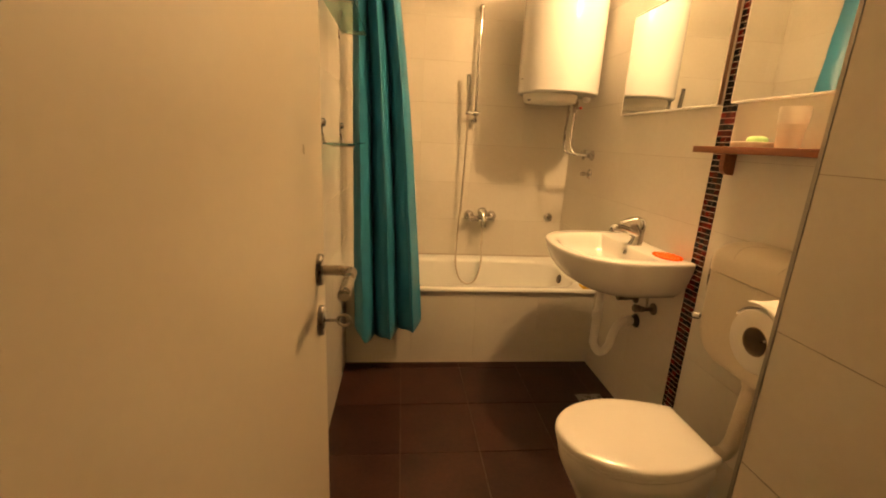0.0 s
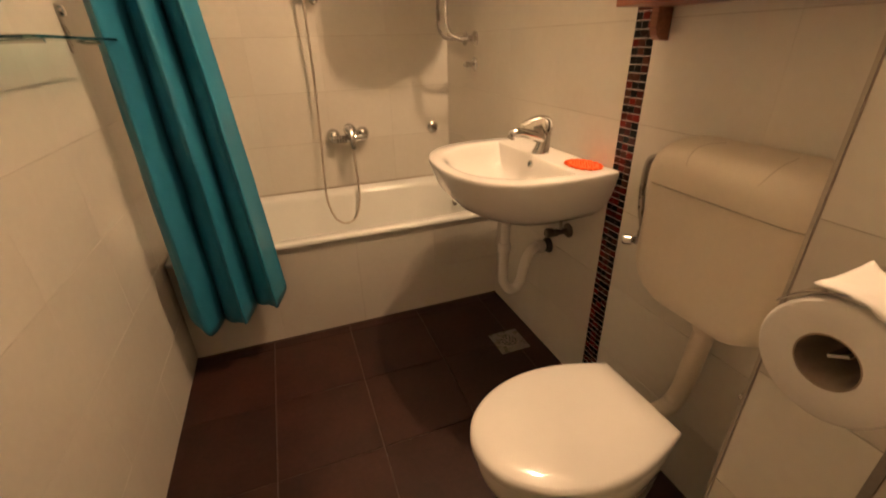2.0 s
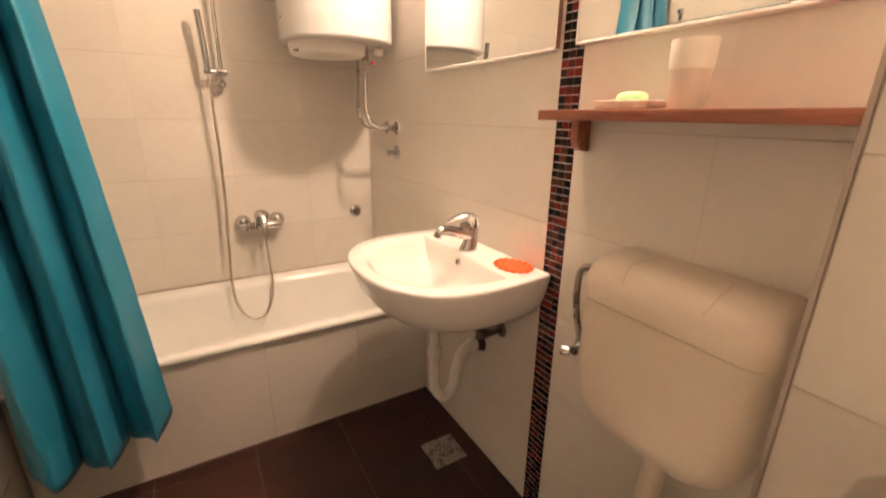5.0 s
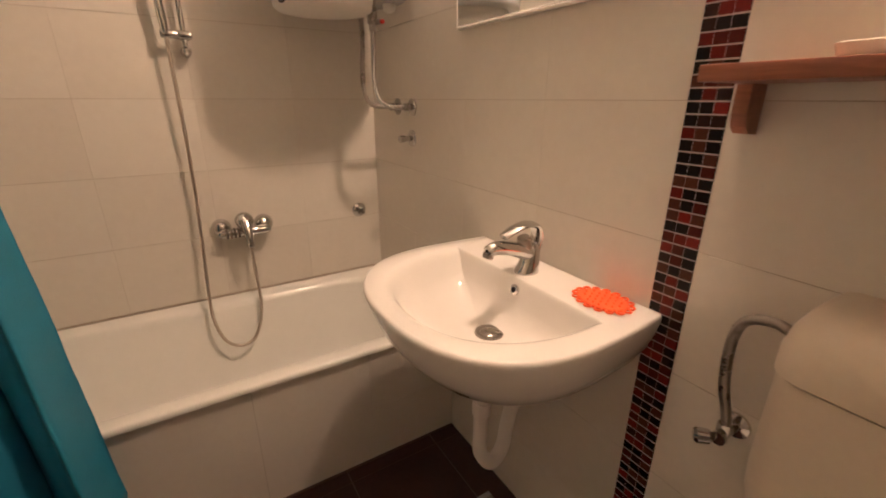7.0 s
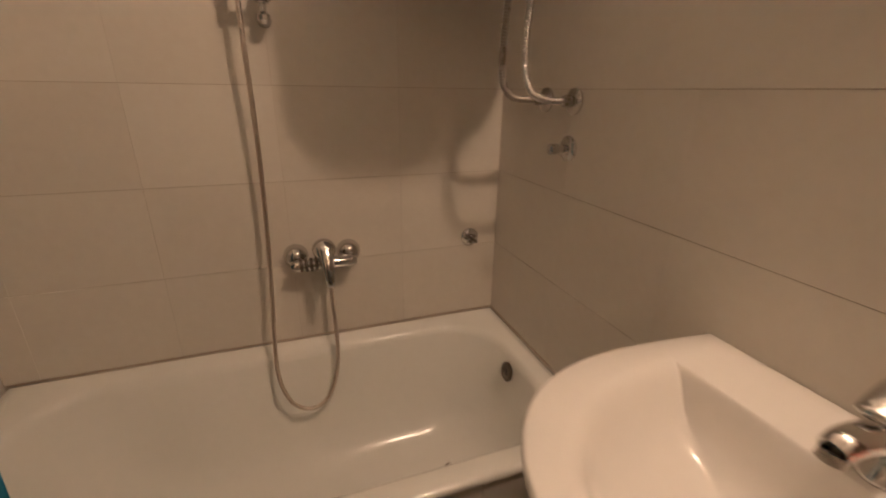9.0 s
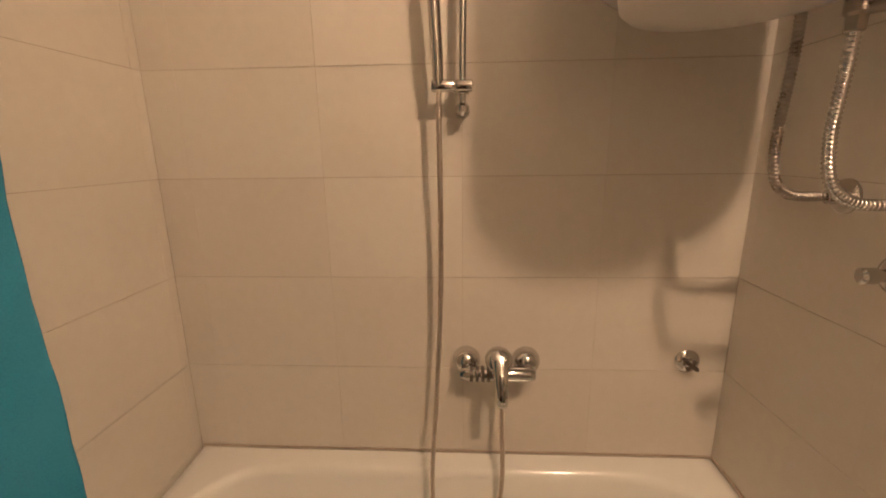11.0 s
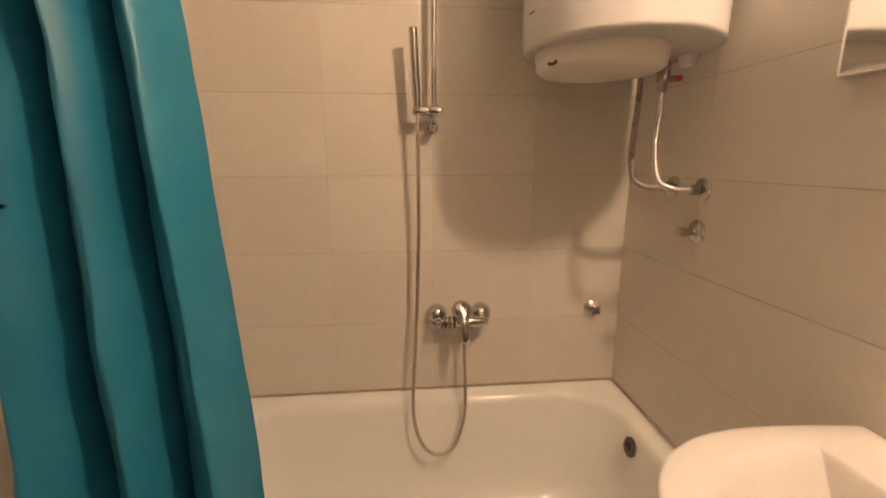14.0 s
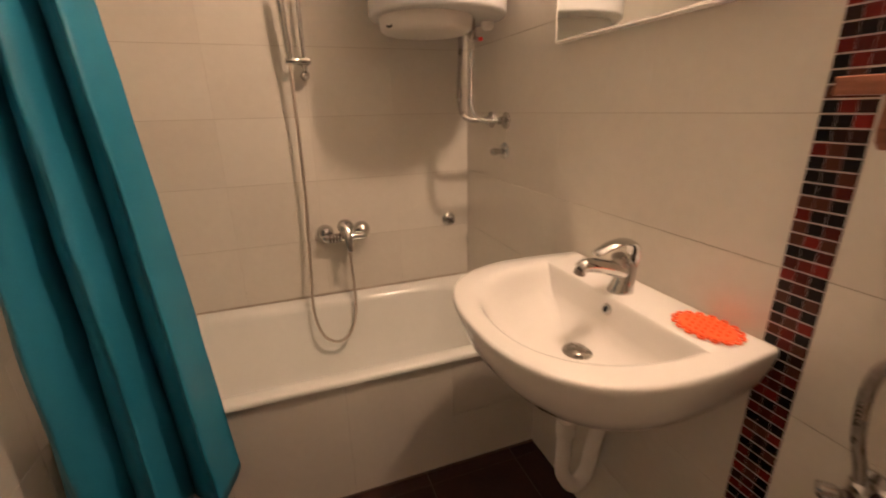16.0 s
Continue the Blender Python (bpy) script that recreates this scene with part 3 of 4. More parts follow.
# ---- water heater ----
def water_heater():
    cx, cy, r, z0, z1 = 1.168, 2.309, 0.223, 1.527, 2.13
    h = thing("water_heater", (cx, YB, z0), "white cylindrical electric water heater hung on the wall", "water heater")
    part("body", turned([(0, r - 0.012), (0.002, r - 0.005), (0.006, r - 0.001), (0.012, r), (0.30, r), (z1 - z0 - 0.03, r), (z1 - z0 - 0.006, r - 0.012), (z1 - z0, r - 0.04)], (cx, cy, z0), n=72), HEATER_WHITE, h, smooth=50)
    part("bottom_cover", turned([(0, 0.151), (-0.006, 0.152), (-0.036, 0.147), (-0.044, 0.138), (-0.047, 0.09)], (cx - 0.042, cy - 0.004, z0 + 0.001), n=56), WHITE_PLASTIC, h, "white plastic cap", smooth=50)
    part("bracket", block(cx - 0.10, cx + 0.10, cy + 0.19, YB - 0.001, z1 - 0.12, z1 - 0.05, 0.004, 2), WHITE_PLASTIC, h)
    part("cable_gland", turned([(0, 0.020), (-0.004, 0.021), (-0.020, 0.019), (-0.026, 0.012)], (cx + 0.178, cy - 0.005, z0 + 0.001), (0, 0, 1), 20), WHITE_PLASTIC, h, "white plastic cable gland", smooth=50)
    a0 = radians(198)
    part("pilot_slot", tube([(cx - 0.042 + 0.1475 * math.cos(a0 + i * 0.035), cy - 0.004 + 0.1475 * math.sin(a0 + i * 0.035), z0 - 0.0335 - 0.004 * math.sin(i * 0.63)) for i in range(6)], 0.0035, 8), BLACK, h)
    # small dark marking, unreadable
    bm = bmesh.new()
    for i in range(6):
        a = radians(186 + i * 1.2)
        c = Vector((cx + (r + 0.0006) * math.cos(a), cy + (r + 0.0006) * math.sin(a), z0 + 0.075))
        t = Vector((-math.sin(a), math.cos(a), 0))
        w, hh = 0.0017, 0.0030
        bm.faces.new([bm.verts.new(c + t * w * sx + Vector((0, 0, hh * sz))) for sx, sz in ((-1, -1), (1, -1), (1, 1), (-1, 1))])
    part("marking", bm, BLACK, h, "small dark unreadable marking")
    return h


water_heater()


def heater_hose(points, label, cap, metal):
    o = Vector(points[-1])
    h = thing("heater_hose", o, label, "water hose", "hoses of the water heater")
    part("hose", tube(along(points, 0.0017), 0.0080, 12, 0.15), metal, h, smooth=80)
    part("rosette", turned([(-0.001, 0.031), (0.004, 0.030), (0.010, 0.014)], (XR, o.y, o.z), (-1, 0, 0)), CHROME, h)
    part("nut", turned([(0, 0.012), (0.002, 0.0135), (0.022, 0.0135), (0.024, 0.011)], (XR - 0.012, o.y, o.z), (-1, 0, 0), 6), STEEL, h, smooth=20)
    p = Vector(points[0])
    part("nut", turned([(0, 0.011), (0.002, 0.0128), (0.022, 0.0128), (0.024, 0.010)], p + Vector((0, 0, -0.015)), (0, 0, 1), 6), STEEL, h, smooth=20)
    if cap:
        sv = part("safety_valve", turned([(0, 0.012), (0.004, 0.016), (0.045, 0.016), (0.05, 0.013), (0.075, 0.012)], p + Vector((0, 0, 0.005)), n=16), STEEL, h, "steel safety valve with a red cap")
        part("outlet", turned([(0, 0.008), (0.022, 0.008), (0.024, 0.006)], p + Vector((0.004, -0.008, 0.012)), (0.6, -0.8, 0.0), 12), STEEL, sv)
        part("cap", turned([(0, 0.0066), (0.009, 0.0070), (0.012, 0.0045)], p + Vector((0.0175, -0.026, 0.012)), (0.6, -0.8, 0.0), 12), RED, sv)
    return h


heater_hose([(1.272, 2.275, 1.452), (1.272, 2.275, 1.40), (1.268, 2.275, 1.30), (1.283, 2.276, 1.235), (1.325, 2.280, 1.208), (1.39, 2.283, 1.204)], "braided steel hose with a red-capped valve below the heater", True, CHROME)
heater_hose([(1.278, 2.385, 1.512), (1.277, 2.385, 1.42), (1.272, 2.387, 1.30), (1.281, 2.388, 1.236), (1.318, 2.396, 1.208), (1.39, 2.402, 1.205)], "braided steel hose from the heater to the wall", False, STEEL)


# ---- shower ----
def shower_set():
    s = thing("shower_rail", (0.748, YB, 1.37), "chrome shower rail with hand shower and hose", "shower")
    x, y = 0.748, YB - 0.048
    part("rail", tube([(x, y, 1.372), (x + 0.004, y, 2.045)], 0.0082, 16), CHROME, s)
    for z, dx in ((1.378, 0.0), (2.035, 0.004)):
        part("mount", merged(turned([(0, 0.016), (0.004, 0.017), (0.030, 0.012), (0.050, 0.012)], (x + dx, YB - 0.001, z), (0, -1, 0), 18), turned([(-0.013, 0.009), (-0.006, 0.0155), (0.006, 0.0155), (0.013, 0.009)], (x + dx, y, z), (0, 0, 1), 18)), CHROME, s)
    sl = part("slider", merged(turned([(-0.014, 0.014), (-0.012, 0.0155), (0.012, 0.0155), (0.014, 0.014)], (x, y, 1.422), (0, 0, 1), 18), turned([(0, 0.0105), (0.003, 0.0132), (0.034, 0.0132), (0.036, 0.0120), (0.040, 0.0132), (0.084, 0.0132), (0.088, 0.0105)], (x + 0.022, y - 0.012, 1.424), (-1, -0.12, 0), 18)), CHROME, s)
    part("hand_shower", tube([(0.698, y - 0.024, 1.424), (0.696, y - 0.026, 1.48), (0.688, y - 0.030, 1.648)], lambda t: 0.0105 + 0.0025 * min(1, t * 2.5), 16), CHROME, s)
    hose = smooth_line([(0.699, y - 0.025, 1.43), (0.698, y - 0.022, 1.33), (0.698, y - 0.012, 1.10), (0.692, y - 0.006, 0.88), (0.680, y - 0.012, 0.66), (0.670, y - 0.045, 0.50), (0.674, y - 0.075, 0.42), (0.700, y - 0.090, 0.345),
                        (0.752, y - 0.094, 0.312), (0.805, y - 0.085, 0.335), (0.838, y - 0.065, 0.41), (0.848, y - 0.040, 0.49), (0.848, y - 0.012, 0.58), (0.847, y - 0.006, 0.69)], 2)
    part("hose", tube(along(hose, 0.0018), 0.0060, 9, 0.07), HOSE_STEEL, s, "ribbed steel hose hanging in a loop", smooth=60)
    return s


shower_set()


def bath_mixer():
    z, xl, xr = 0.760, 0.757, 0.910
    m = thing("bath_mixer", (0.828, YB, z), "chrome bath mixer tap on the back wall", "tap")
    for x in (xl, xr):
        part("rosette", turned([(0, 0.036), (0.006, 0.0365), (0.018, 0.0345), (0.030, 0.029), (0.039, 0.020), (0.043, 0.010), (0.044, 0.003)], (x, YB - 0.001, z), (0, -1, 0)), CHROME, m, smooth=50)
    part("body", tube([(xl - 0.016, YB - 0.058, z - 0.012), (xl, YB - 0.058, z - 0.012), (xr, YB - 0.058, z - 0.012), (xr + 0.016, YB - 0.058, z - 0.012)], lambda t: 0.0185 if 0.05 < t < 0.95 else 0.013, 18), CHROME, m, smooth=50)
    for dx in (0.012, 0.026, 0.040, 0.054):
        part("grip_ring", turned([(-0.004, 0.019), (-0.002, 0.0205), (0.002, 0.0205), (0.004, 0.019)], (xl + dx, YB - 0.058, z - 0.012), (1, 0, 0), 18), DARK_STEEL, m)
    part("cartridge", turned([(0, 0.021), (0.026, 0.025), (0.044, 0.025)], (0.834, YB - 0.052, z + 0.004), (0, -0.75, 0.65), 24), STEEL, m, smooth=50)
    lever = part("lever", turned([(0, 0.026), (0.004, 0.0315), (0.014, 0.0325), (0.021, 0.029), (0.025, 0.018), (0.026, 0.004)], (0.834, YB - 0.074, z + 0.032), (0, -0.75, 0.65), 30), CHROME, m, "chrome lever with a round cap", smooth=50)
    rings = []
    for k, (dy, dz, w, t) in enumerate(((0.094, 0.044, 0.020, 0.007), (0.112, 0.022, 0.018, 0.0075), (0.124, -0.006, 0.0155, 0.007), (0.130, -0.030, 0.0135, 0.006), (0.134, -0.052, 0.012, 0.005), (0.135, -0.058, 0.007, 0.003))):
        c = Vector((0.836 + 0.0012 * k, YB - dy, z + dz))
        rings.append([c + Vector((w * math.cos(2 * math.pi * i / 16), -t * math.sin(2 * math.pi * i / 16), 0.4 * t * math.sin(2 * math.pi * i / 16))) for i in range(16)])
    part("lever_arm", loft(rings), CHROME, lever, smooth=60)
    part("outlet", turned([(0, 0.012), (0.004, 0.0150), (0.022, 0.0150), (0.025, 0.0115), (0.042, 0.0105), (0.045, 0.008)], (0.847, YB - 0.054, z - 0.026), (0, 0, -1), 16), STEEL, m)
    return m


bath_mixer()


# ---- shower curtain ----
ROD_Y = 2.028


def curtain():
    c = thing("shower_curtain", (0.2, 1.90, 0.22), "turquoise polyester shower curtain hanging in deep folds", "curtain")
    nu, nv = 170, 60
    top = 2.13
    verts, faces = [], []
    for j in range(nv + 1):
        v = j / nv
        for i in range(nu + 1):
            u = i / nu
            low = 0.226 + 0.085 * max(0, u - 0.33) + 0.9 * max(0, 0.20 - u) ** 1.6 + 0.003 * math.sin(19 * u + 1) + 0.03 * max(0, (u - 0.92) / 0.08) ** 2
            z = low + (top - low) * v
            h = 1 - v
            right = 0.424 - 0.029 * z - 0.031 * z * z + 0.004 * math.sin(6 * h + 0.6)
            left = 0.048 + 0.022 * h
            ph = 2 * math.pi * (2.75 * u + 0.395 + 0.02 * math.sin(9 * u + 1.2) + 0.02 * math.sin(3 * h + 4) * v)
            ph += 0.45 * math.sin(ph)      # the flanks away from the room are the longer ones
            amp = (0.060 - 0.004 * h * h + 0.004 * math.sin(7 * u + 2 * h)) * (1 - 0.5 * max(0, (u - 0.85) / 0.15))
            x = left + (right - left) * (u + 0.014 * math.sin(2 * ph + 0.5))
            y = 1.887 + 0.066 * z - 0.062 * (1 - u) * min(1, 2.2 * h) + amp * (1 - 2 * (0.5 - 0.5 * math.sin(ph)) ** 0.80) + 0.007 * math.sin(2.2 * ph + 3 * h + 1) + 0.004 * math.sin(17 * v + 9 * u)
            w = 0.0045 * (noise.noise((u * 7, v * 12, 1.7)) + 0.7 * noise.noise((u * 19, v * 26, 4.1)))
            w += 0.006 * max(0, noise.noise((u * 11, v * 9 + u * 6, 8.3))) ** 1.5
            verts.append((x, min(y + w * 1.4, 1.978 if z < RIM + 0.03 else 2.2), z))
    for j in range(nv):
        for i in range(nu):
            a = j * (nu + 1) + i
            faces.append((a, a + 1, a + nu + 2, a + nu + 1))
    cloth = finish("cloth", verts, faces, CURTAIN, c, smooth=80)
    s = cloth.modifiers.new("thick", "SOLIDIFY")
    s.thickness = 0.0012
    for i in range(8):
        x = 0.035 + i * 0.040
        pts = [(x, ROD_Y + 0.017 * math.cos(2 * math.pi * k / 16), 2.138 + 0.017 * math.sin(2 * math.pi * k / 16)) for k in range(17)]
        part("ring", tube(pts, 0.0022, 8), WHITE_PLASTIC, c, "white plastic curtain ring")
    rod = thing("curtain_rod", (0.7, ROD_Y, 2.143), "white curtain rod between the side walls", "curtain rod")
    part("rod", tube([(0.001, ROD_Y, 2.143), (XR - 0.001, ROD_Y, 2.143)], 0.0105, 14), WHITE_PLASTIC, rod)
    for x, d in ((0.0005, 1), (XR - 0.0005, -1)):
        part("socket", turned([(0, 0.024), (0.004, 0.024), (0.018, 0.016)], (x, ROD_Y, 2.143), (d, 0, 0)), WHITE_PLASTIC, rod)


curtain()


# ---- toilet ----
def lid_outline(x_back, x_front, half, back_half, z, cy, inset=0.0, n=64):
    """Straight at the back, widening, then a half-oval front."""
    xb, xf, hw, bh = x_back - inset, x_front + inset, half - inset, back_half - inset
    xm = xb - 0.46 * (xb - xf)
    pts = []
    q = n // 4
    for i in range(q):                       # one side, from the back to the widest place
        t = i / q
        w = bh + (hw - bh) * math.sin(t * math.pi / 2)
        pts.append(Vector((xb + (xm - xb) * t, cy - w, z)))
    for i in range(2 * q):                   # round the front
        a = math.pi * i / (2 * q)
        pts.append(Vector((xm - (xm - xf) * math.sin(a) ** 0.95, cy - hw * math.cos(a), z)))
    for i in range(q + 1):
        t = 1 - i / q
        w = bh + (hw - bh) * math.sin(t * math.pi / 2)
        pts.append(Vector((xb + (xm - xb) * t, cy + w, z)))
    return pts


def toilet():
    cy = 0.853
    t = thing("toilet", (1.10, cy, 0), "white ceramic toilet with the lid closed", "toilet")
    xb, xf, hw, bh = 1.206, 0.772, 0.168, 0.120
    L = lambda z, i, h=hw, f=xf, b=bh, xx=xb: lid_outline(xx, f, h, b, z, cy, i)
    part("lid", loft([L(0.405, 0.004), L(0.408, 0.0), L(0.422, 0.0), L(0.428, 0.004), L(0.431, 0.012), L(0.434, 0.04), L(0.4355, 0.08)]), CERAMIC, t, "white glossy plastic lid", smooth=50)
    part("seat", loft([L(0.386, 0.010), L(0.389, 0.006), L(0.400, 0.006), L(0.4035, 0.010)]), CERAMIC, t, "white plastic seat", smooth=50)
    rings = []
    for z, x_b, x_f, h, b in ((0.0, 1.214, 0.885, 0.112, 0.105), (0.012, 1.214, 0.888, 0.110, 0.104), (0.06, 1.21, 0.898, 0.101, 0.095), (0.14, 1.21, 0.898, 0.096, 0.090), (0.20, 1.225, 0.880, 0.108, 0.092), (0.26, 1.228, 0.850, 0.132, 0.098), (0.31, 1.226, 0.825, 0.152, 0.106), (0.345, 1.226, 0.812, 0.161, 0.112), (0.375, 1.226, 0.808, 0.163, 0.114), (0.384, 1.224, 0.812, 0.159, 0.111)):
        rings.append(lid_outline(x_b - 0.024, x_f - 0.024, h, b, z, cy))
    part("pedestal", loft(rings), CERAMIC, t, "white ceramic bowl and foot", smooth=50)
    for s in (-1, 1):
        part("hinge", turned([(-0.020, 0.006), (-0.018, 0.008), (0.018, 0.008), (0.020, 0.006)], (1.204, cy + s * 0.075, 0.404), (0, 1, 0), 14), WHITE_PLASTIC, t)
    part("bolt_cap", turned([(0, 0.011), (0.004, 0.010), (0.007, 0.006)], (1.012, cy - 0.094, 0.095), (0, -1, 0.1), 14), DARK_STEEL, t, "dark floor bolt")
    return t


toilet()


def cistern():
    x1, x0, ya, yb = XR - 0.001, 1.275, 0.678, 1.038
    cy, zs = (ya + yb) / 2, 0.898
    c = thing("cistern", (XR, cy, 0.63), "aged cream plastic toilet cistern hung on the wall", "cistern")

    def section(z, k=1.0, hw=0.0):
        d, w, r = (x1 - x0) * k, (yb - ya) / 2 - hw, 0.042
        pts = [Vector((x1, cy - w, z))]
        for i in range(9):
            a = math.pi / 2 * i / 8
            pts.append(Vector((x1 - d + r - r * math.sin(a), cy - w + r - r * math.cos(a), z)))
        for i in range(9):
            a = math.pi / 2 * i / 8
            pts.append(Vector((x1 - d + r - r * math.cos(a), cy + w - r + r * math.sin(a), z)))
        pts.append(Vector((x1, cy + w, z)))
        return pts

    body = []
    for z, k, hw in ((0.604, 0.70, 0.105), (0.608, 0.80, 0.088), (0.618, 0.90, 0.064), (0.640, 0.96, 0.034), (0.668, 0.99, 0.012), (0.70, 1.0, 0.003), (0.74, 1.0, 0.0), (zs - 0.0028, 1.0, 0.0)):
        body.append(section(z, k, hw))
    part("tank", loft(body), BEIGE_PLASTIC, c, smooth=50)
    lid = []
    for z, k, hw in ((zs, 1.015, -0.003), (zs + 0.035, 1.015, -0.003), (zs + 0.060, 0.97, 0.002), (zs + 0.078, 0.86, 0.010), (zs + 0.089, 0.70, 0.020), (zs + 0.092, 0.55, 0.030)):
        lid.append(section(z, k, hw))
    part("lid", loft(lid), BEIGE_PLASTIC, c, "cream lid rounded along the front", smooth=50)
    # seams at the two ends of the push plate in the lid
    for side in (1, -1):
        pts = [(x, cy + side * d, z + 0.0004) for x, d, z in ((1.2790, 0.071, 0.948), (1.2790, 0.077, 0.958), (1.2945, 0.082, 0.9765), (1.3165, 0.082, 0.9877), (1.345, 0.078, 0.9905), (1.372, 0.070, 0.9905))]
        part("button_seam", tube(smooth_line(pts, 4), 0.0006, 6), SEALANT, c, "thin brown seam of the flush button")
    return c


cistern()


def flush_pipe():
    p = thing("flush_pipe", (1.345, 0.855, 0.35), "aged cream plastic flush pipe between cistern and toilet", "pipe")
    part("pipe", tube(smooth_line([(1.352, 0.842, 0.612), (1.350, 0.848, 0.50), (1.348, 0.856, 0.385), (1.338, 0.860, 0.348), (1.312, 0.860, 0.330), (1.190, 0.855, 0.328)], 7), 0.023, 18), BEIGE_PLASTIC, p, smooth=50)
    part("collar", turned([(0, 0.026), (0.004, 0.0285), (0.022, 0.0285), (0.026, 0.025)], (1.352, 0.843, 0.576), (0, 0, 1), 18), BEIGE_PLASTIC, p)
    return p


flush_pipe()


def cistern_supply():
    s = thing("supply_hose", (XR, 1.095, 0.72), "steel supply hose with an angle valve beside the cistern", "water hose")
    part("hose", tube(along([(1.355, 1.032, 0.920), (1.355, 1.064, 0.932), (1.358, 1.102, 0.918), (1.364, 1.116, 0.872), (1.367, 1.112, 0.795), (1.370, 1.098, 0.74), (1.372, 1.097, 0.72)], 0.0018), 0.0082, 10, 0.05), STEEL, s, smooth=60)
    part("rosette", turned([(-0.001, 0.024), (0.004, 0.023), (0.009, 0.012)], (XR, 1.096, 0.70), (-1, 0, 0)), CHROME, s)
    part("valve_body", merged(turned([(0, 0.009), (0.052, 0.009), (0.054, 0.012), (0.062, 0.012)], (XR, 1.096, 0.70), (-1, 0, 0), 16), turned([(0, 0.011), (0.026, 0.011)], (1.372, 1.097, 0.697), (0, 0, 1), 6)), CHROME, s)
    part("knob", turned([(0, 0.008), (0.004, 0.013), (0.022, 0.014), (0.027, 0.010)], (1.355, 1.105, 0.695), (-0.6, 0.8, -0.1), 12), CHROME, s)
    return s


cistern_supply()

# ---- wooden shelf and what stands on it ----
SHELF_Z = 1.275


def wall_shelf():
    s = thing("wall_shelf", (XR, 0.9, 1.26), "reddish-brown stained wooden wall shelf on brackets", "shelf")
    part("board", block(1.266, XR - 0.0005, FAR.y + 0.002, 1.196, SHELF_Z - 0.021, SHELF_Z, 0.002, 2), WOOD, s)
    for y in [1.174]:
        prof = [(XR - 0.0005, SHELF_Z - 0.0215), (1.372, SHELF_Z - 0.0215), (1.372, SHELF_Z - 0.062), (1.377, SHELF_Z - 0.080), (1.388, SHELF_Z - 0.090), (XR - 0.0005, SHELF_Z - 0.092)]
        part("bracket", loft([[Vector((x, yy, z)) for x, z in prof] for yy in (y, y + 0.021)]), WOOD, s, smooth=0)
    return s


wall_shelf()


def tumbler():
    o = Vector((1.330, 0.906, SHELF_Z))
    t = thing("tumbler", o, "cream plastic tooth tumbler on the wooden shelf", "cup")
    part("cup", turned([(0.0, 0.0265), (0.002, 0.028), (0.060, 0.0318), (0.0615, 0.0335), (0.0635, 0.0338), (0.104, 0.0352), (0.108, 0.0346), (0.106, 0.0325), (0.06, 0.0295), (0.006, 0.025)], o, n=40), CUP_PLASTIC, t, smooth=50)
    return t


tumbler()


def soap_dish():
    o = Vector((1.330, 1.014, SHELF_Z))
    d = thing("soap_dish", o, "cream plastic soap dish on the wooden shelf", "soap dish")
    part("dish", loft([rounded_rect(o.x, o.y, 0.040, 0.052, 0.02, o.z), rounded_rect(o.x, o.y, 0.044, 0.056, 0.022, o.z + 0.003), rounded_rect(o.x, o.y, 0.046, 0.059, 0.022, o.z + 0.015), rounded_rect(o.x, o.y, 0.044, 0.057, 0.022, o.z + 0.016), rounded_rect(o.x, o.y, 0.040, 0.053, 0.02, o.z + 0.009)]), CUP_PLASTIC, d, smooth=50)
    b = thing("soap_bar", o + Vector((0, 0, 0.009)), "pale green bar of soap in the dish", "soap")
    part("bar", loft([rounded_rect(o.x, o.y - 0.004, k * 0.021, k * 0.028, k * 0.016, o.z + z) for k, z in ((0.7, 0.0095), (0.95, 0.014), (1.0, 0.020), (0.93, 0.027), (0.7, 0.031), (0.4, 0.0325))]), GREEN_SOAP, b, smooth=60)


soap_dish()


# ---- mirrors ----
def wall_mirror(y0, y1, z0, z1, label):
    m = thing("wall_mirror", (XR, (y0 + y1) / 2, z0), label, "mirror", "mirrors on the tiled wall")
    part("back_panel", block(XR - 0.016, XR - 0.0005, y0 + 0.001, y1 - 0.001, z0, z1), CHIPBOARD, m, "brown board edge", smooth=0)
    part("mirror_glass", block(XR - 0.0200, XR - 0.0162, y0, y1, z0 + 0.001, z1 - 0.001, 0.0008, 1), MIRROR, m, smooth=0)
    for za, zb in ((z0 - 0.0055, z0 - 0.0005), (z1 + 0.0005, z1 + 0.006)):
        part("rail", block(XR - 0.0225, XR - 0.0005, y0 - 0.001, y1 + 0.001, za, zb, 0.0012, 2), WHITE_PLASTIC, m, "thin white holding rail")
    for y in (y0 - 0.0034, y1 + 0.0004):
        part("side_rail", block(XR - 0.0215, XR - 0.0168, y, y + 0.003, z0, z1, 0.0008, 1), WHITE_PLASTIC, m)
    return m


wall_mirror(1.298, 1.964, 1.421, 1.866, "frameless wall mirror above the washbasin")
wall_mirror(FAR.y + 0.012, 1.226, 1.424, 1.866, "frameless wall mirror above the wooden shelf")


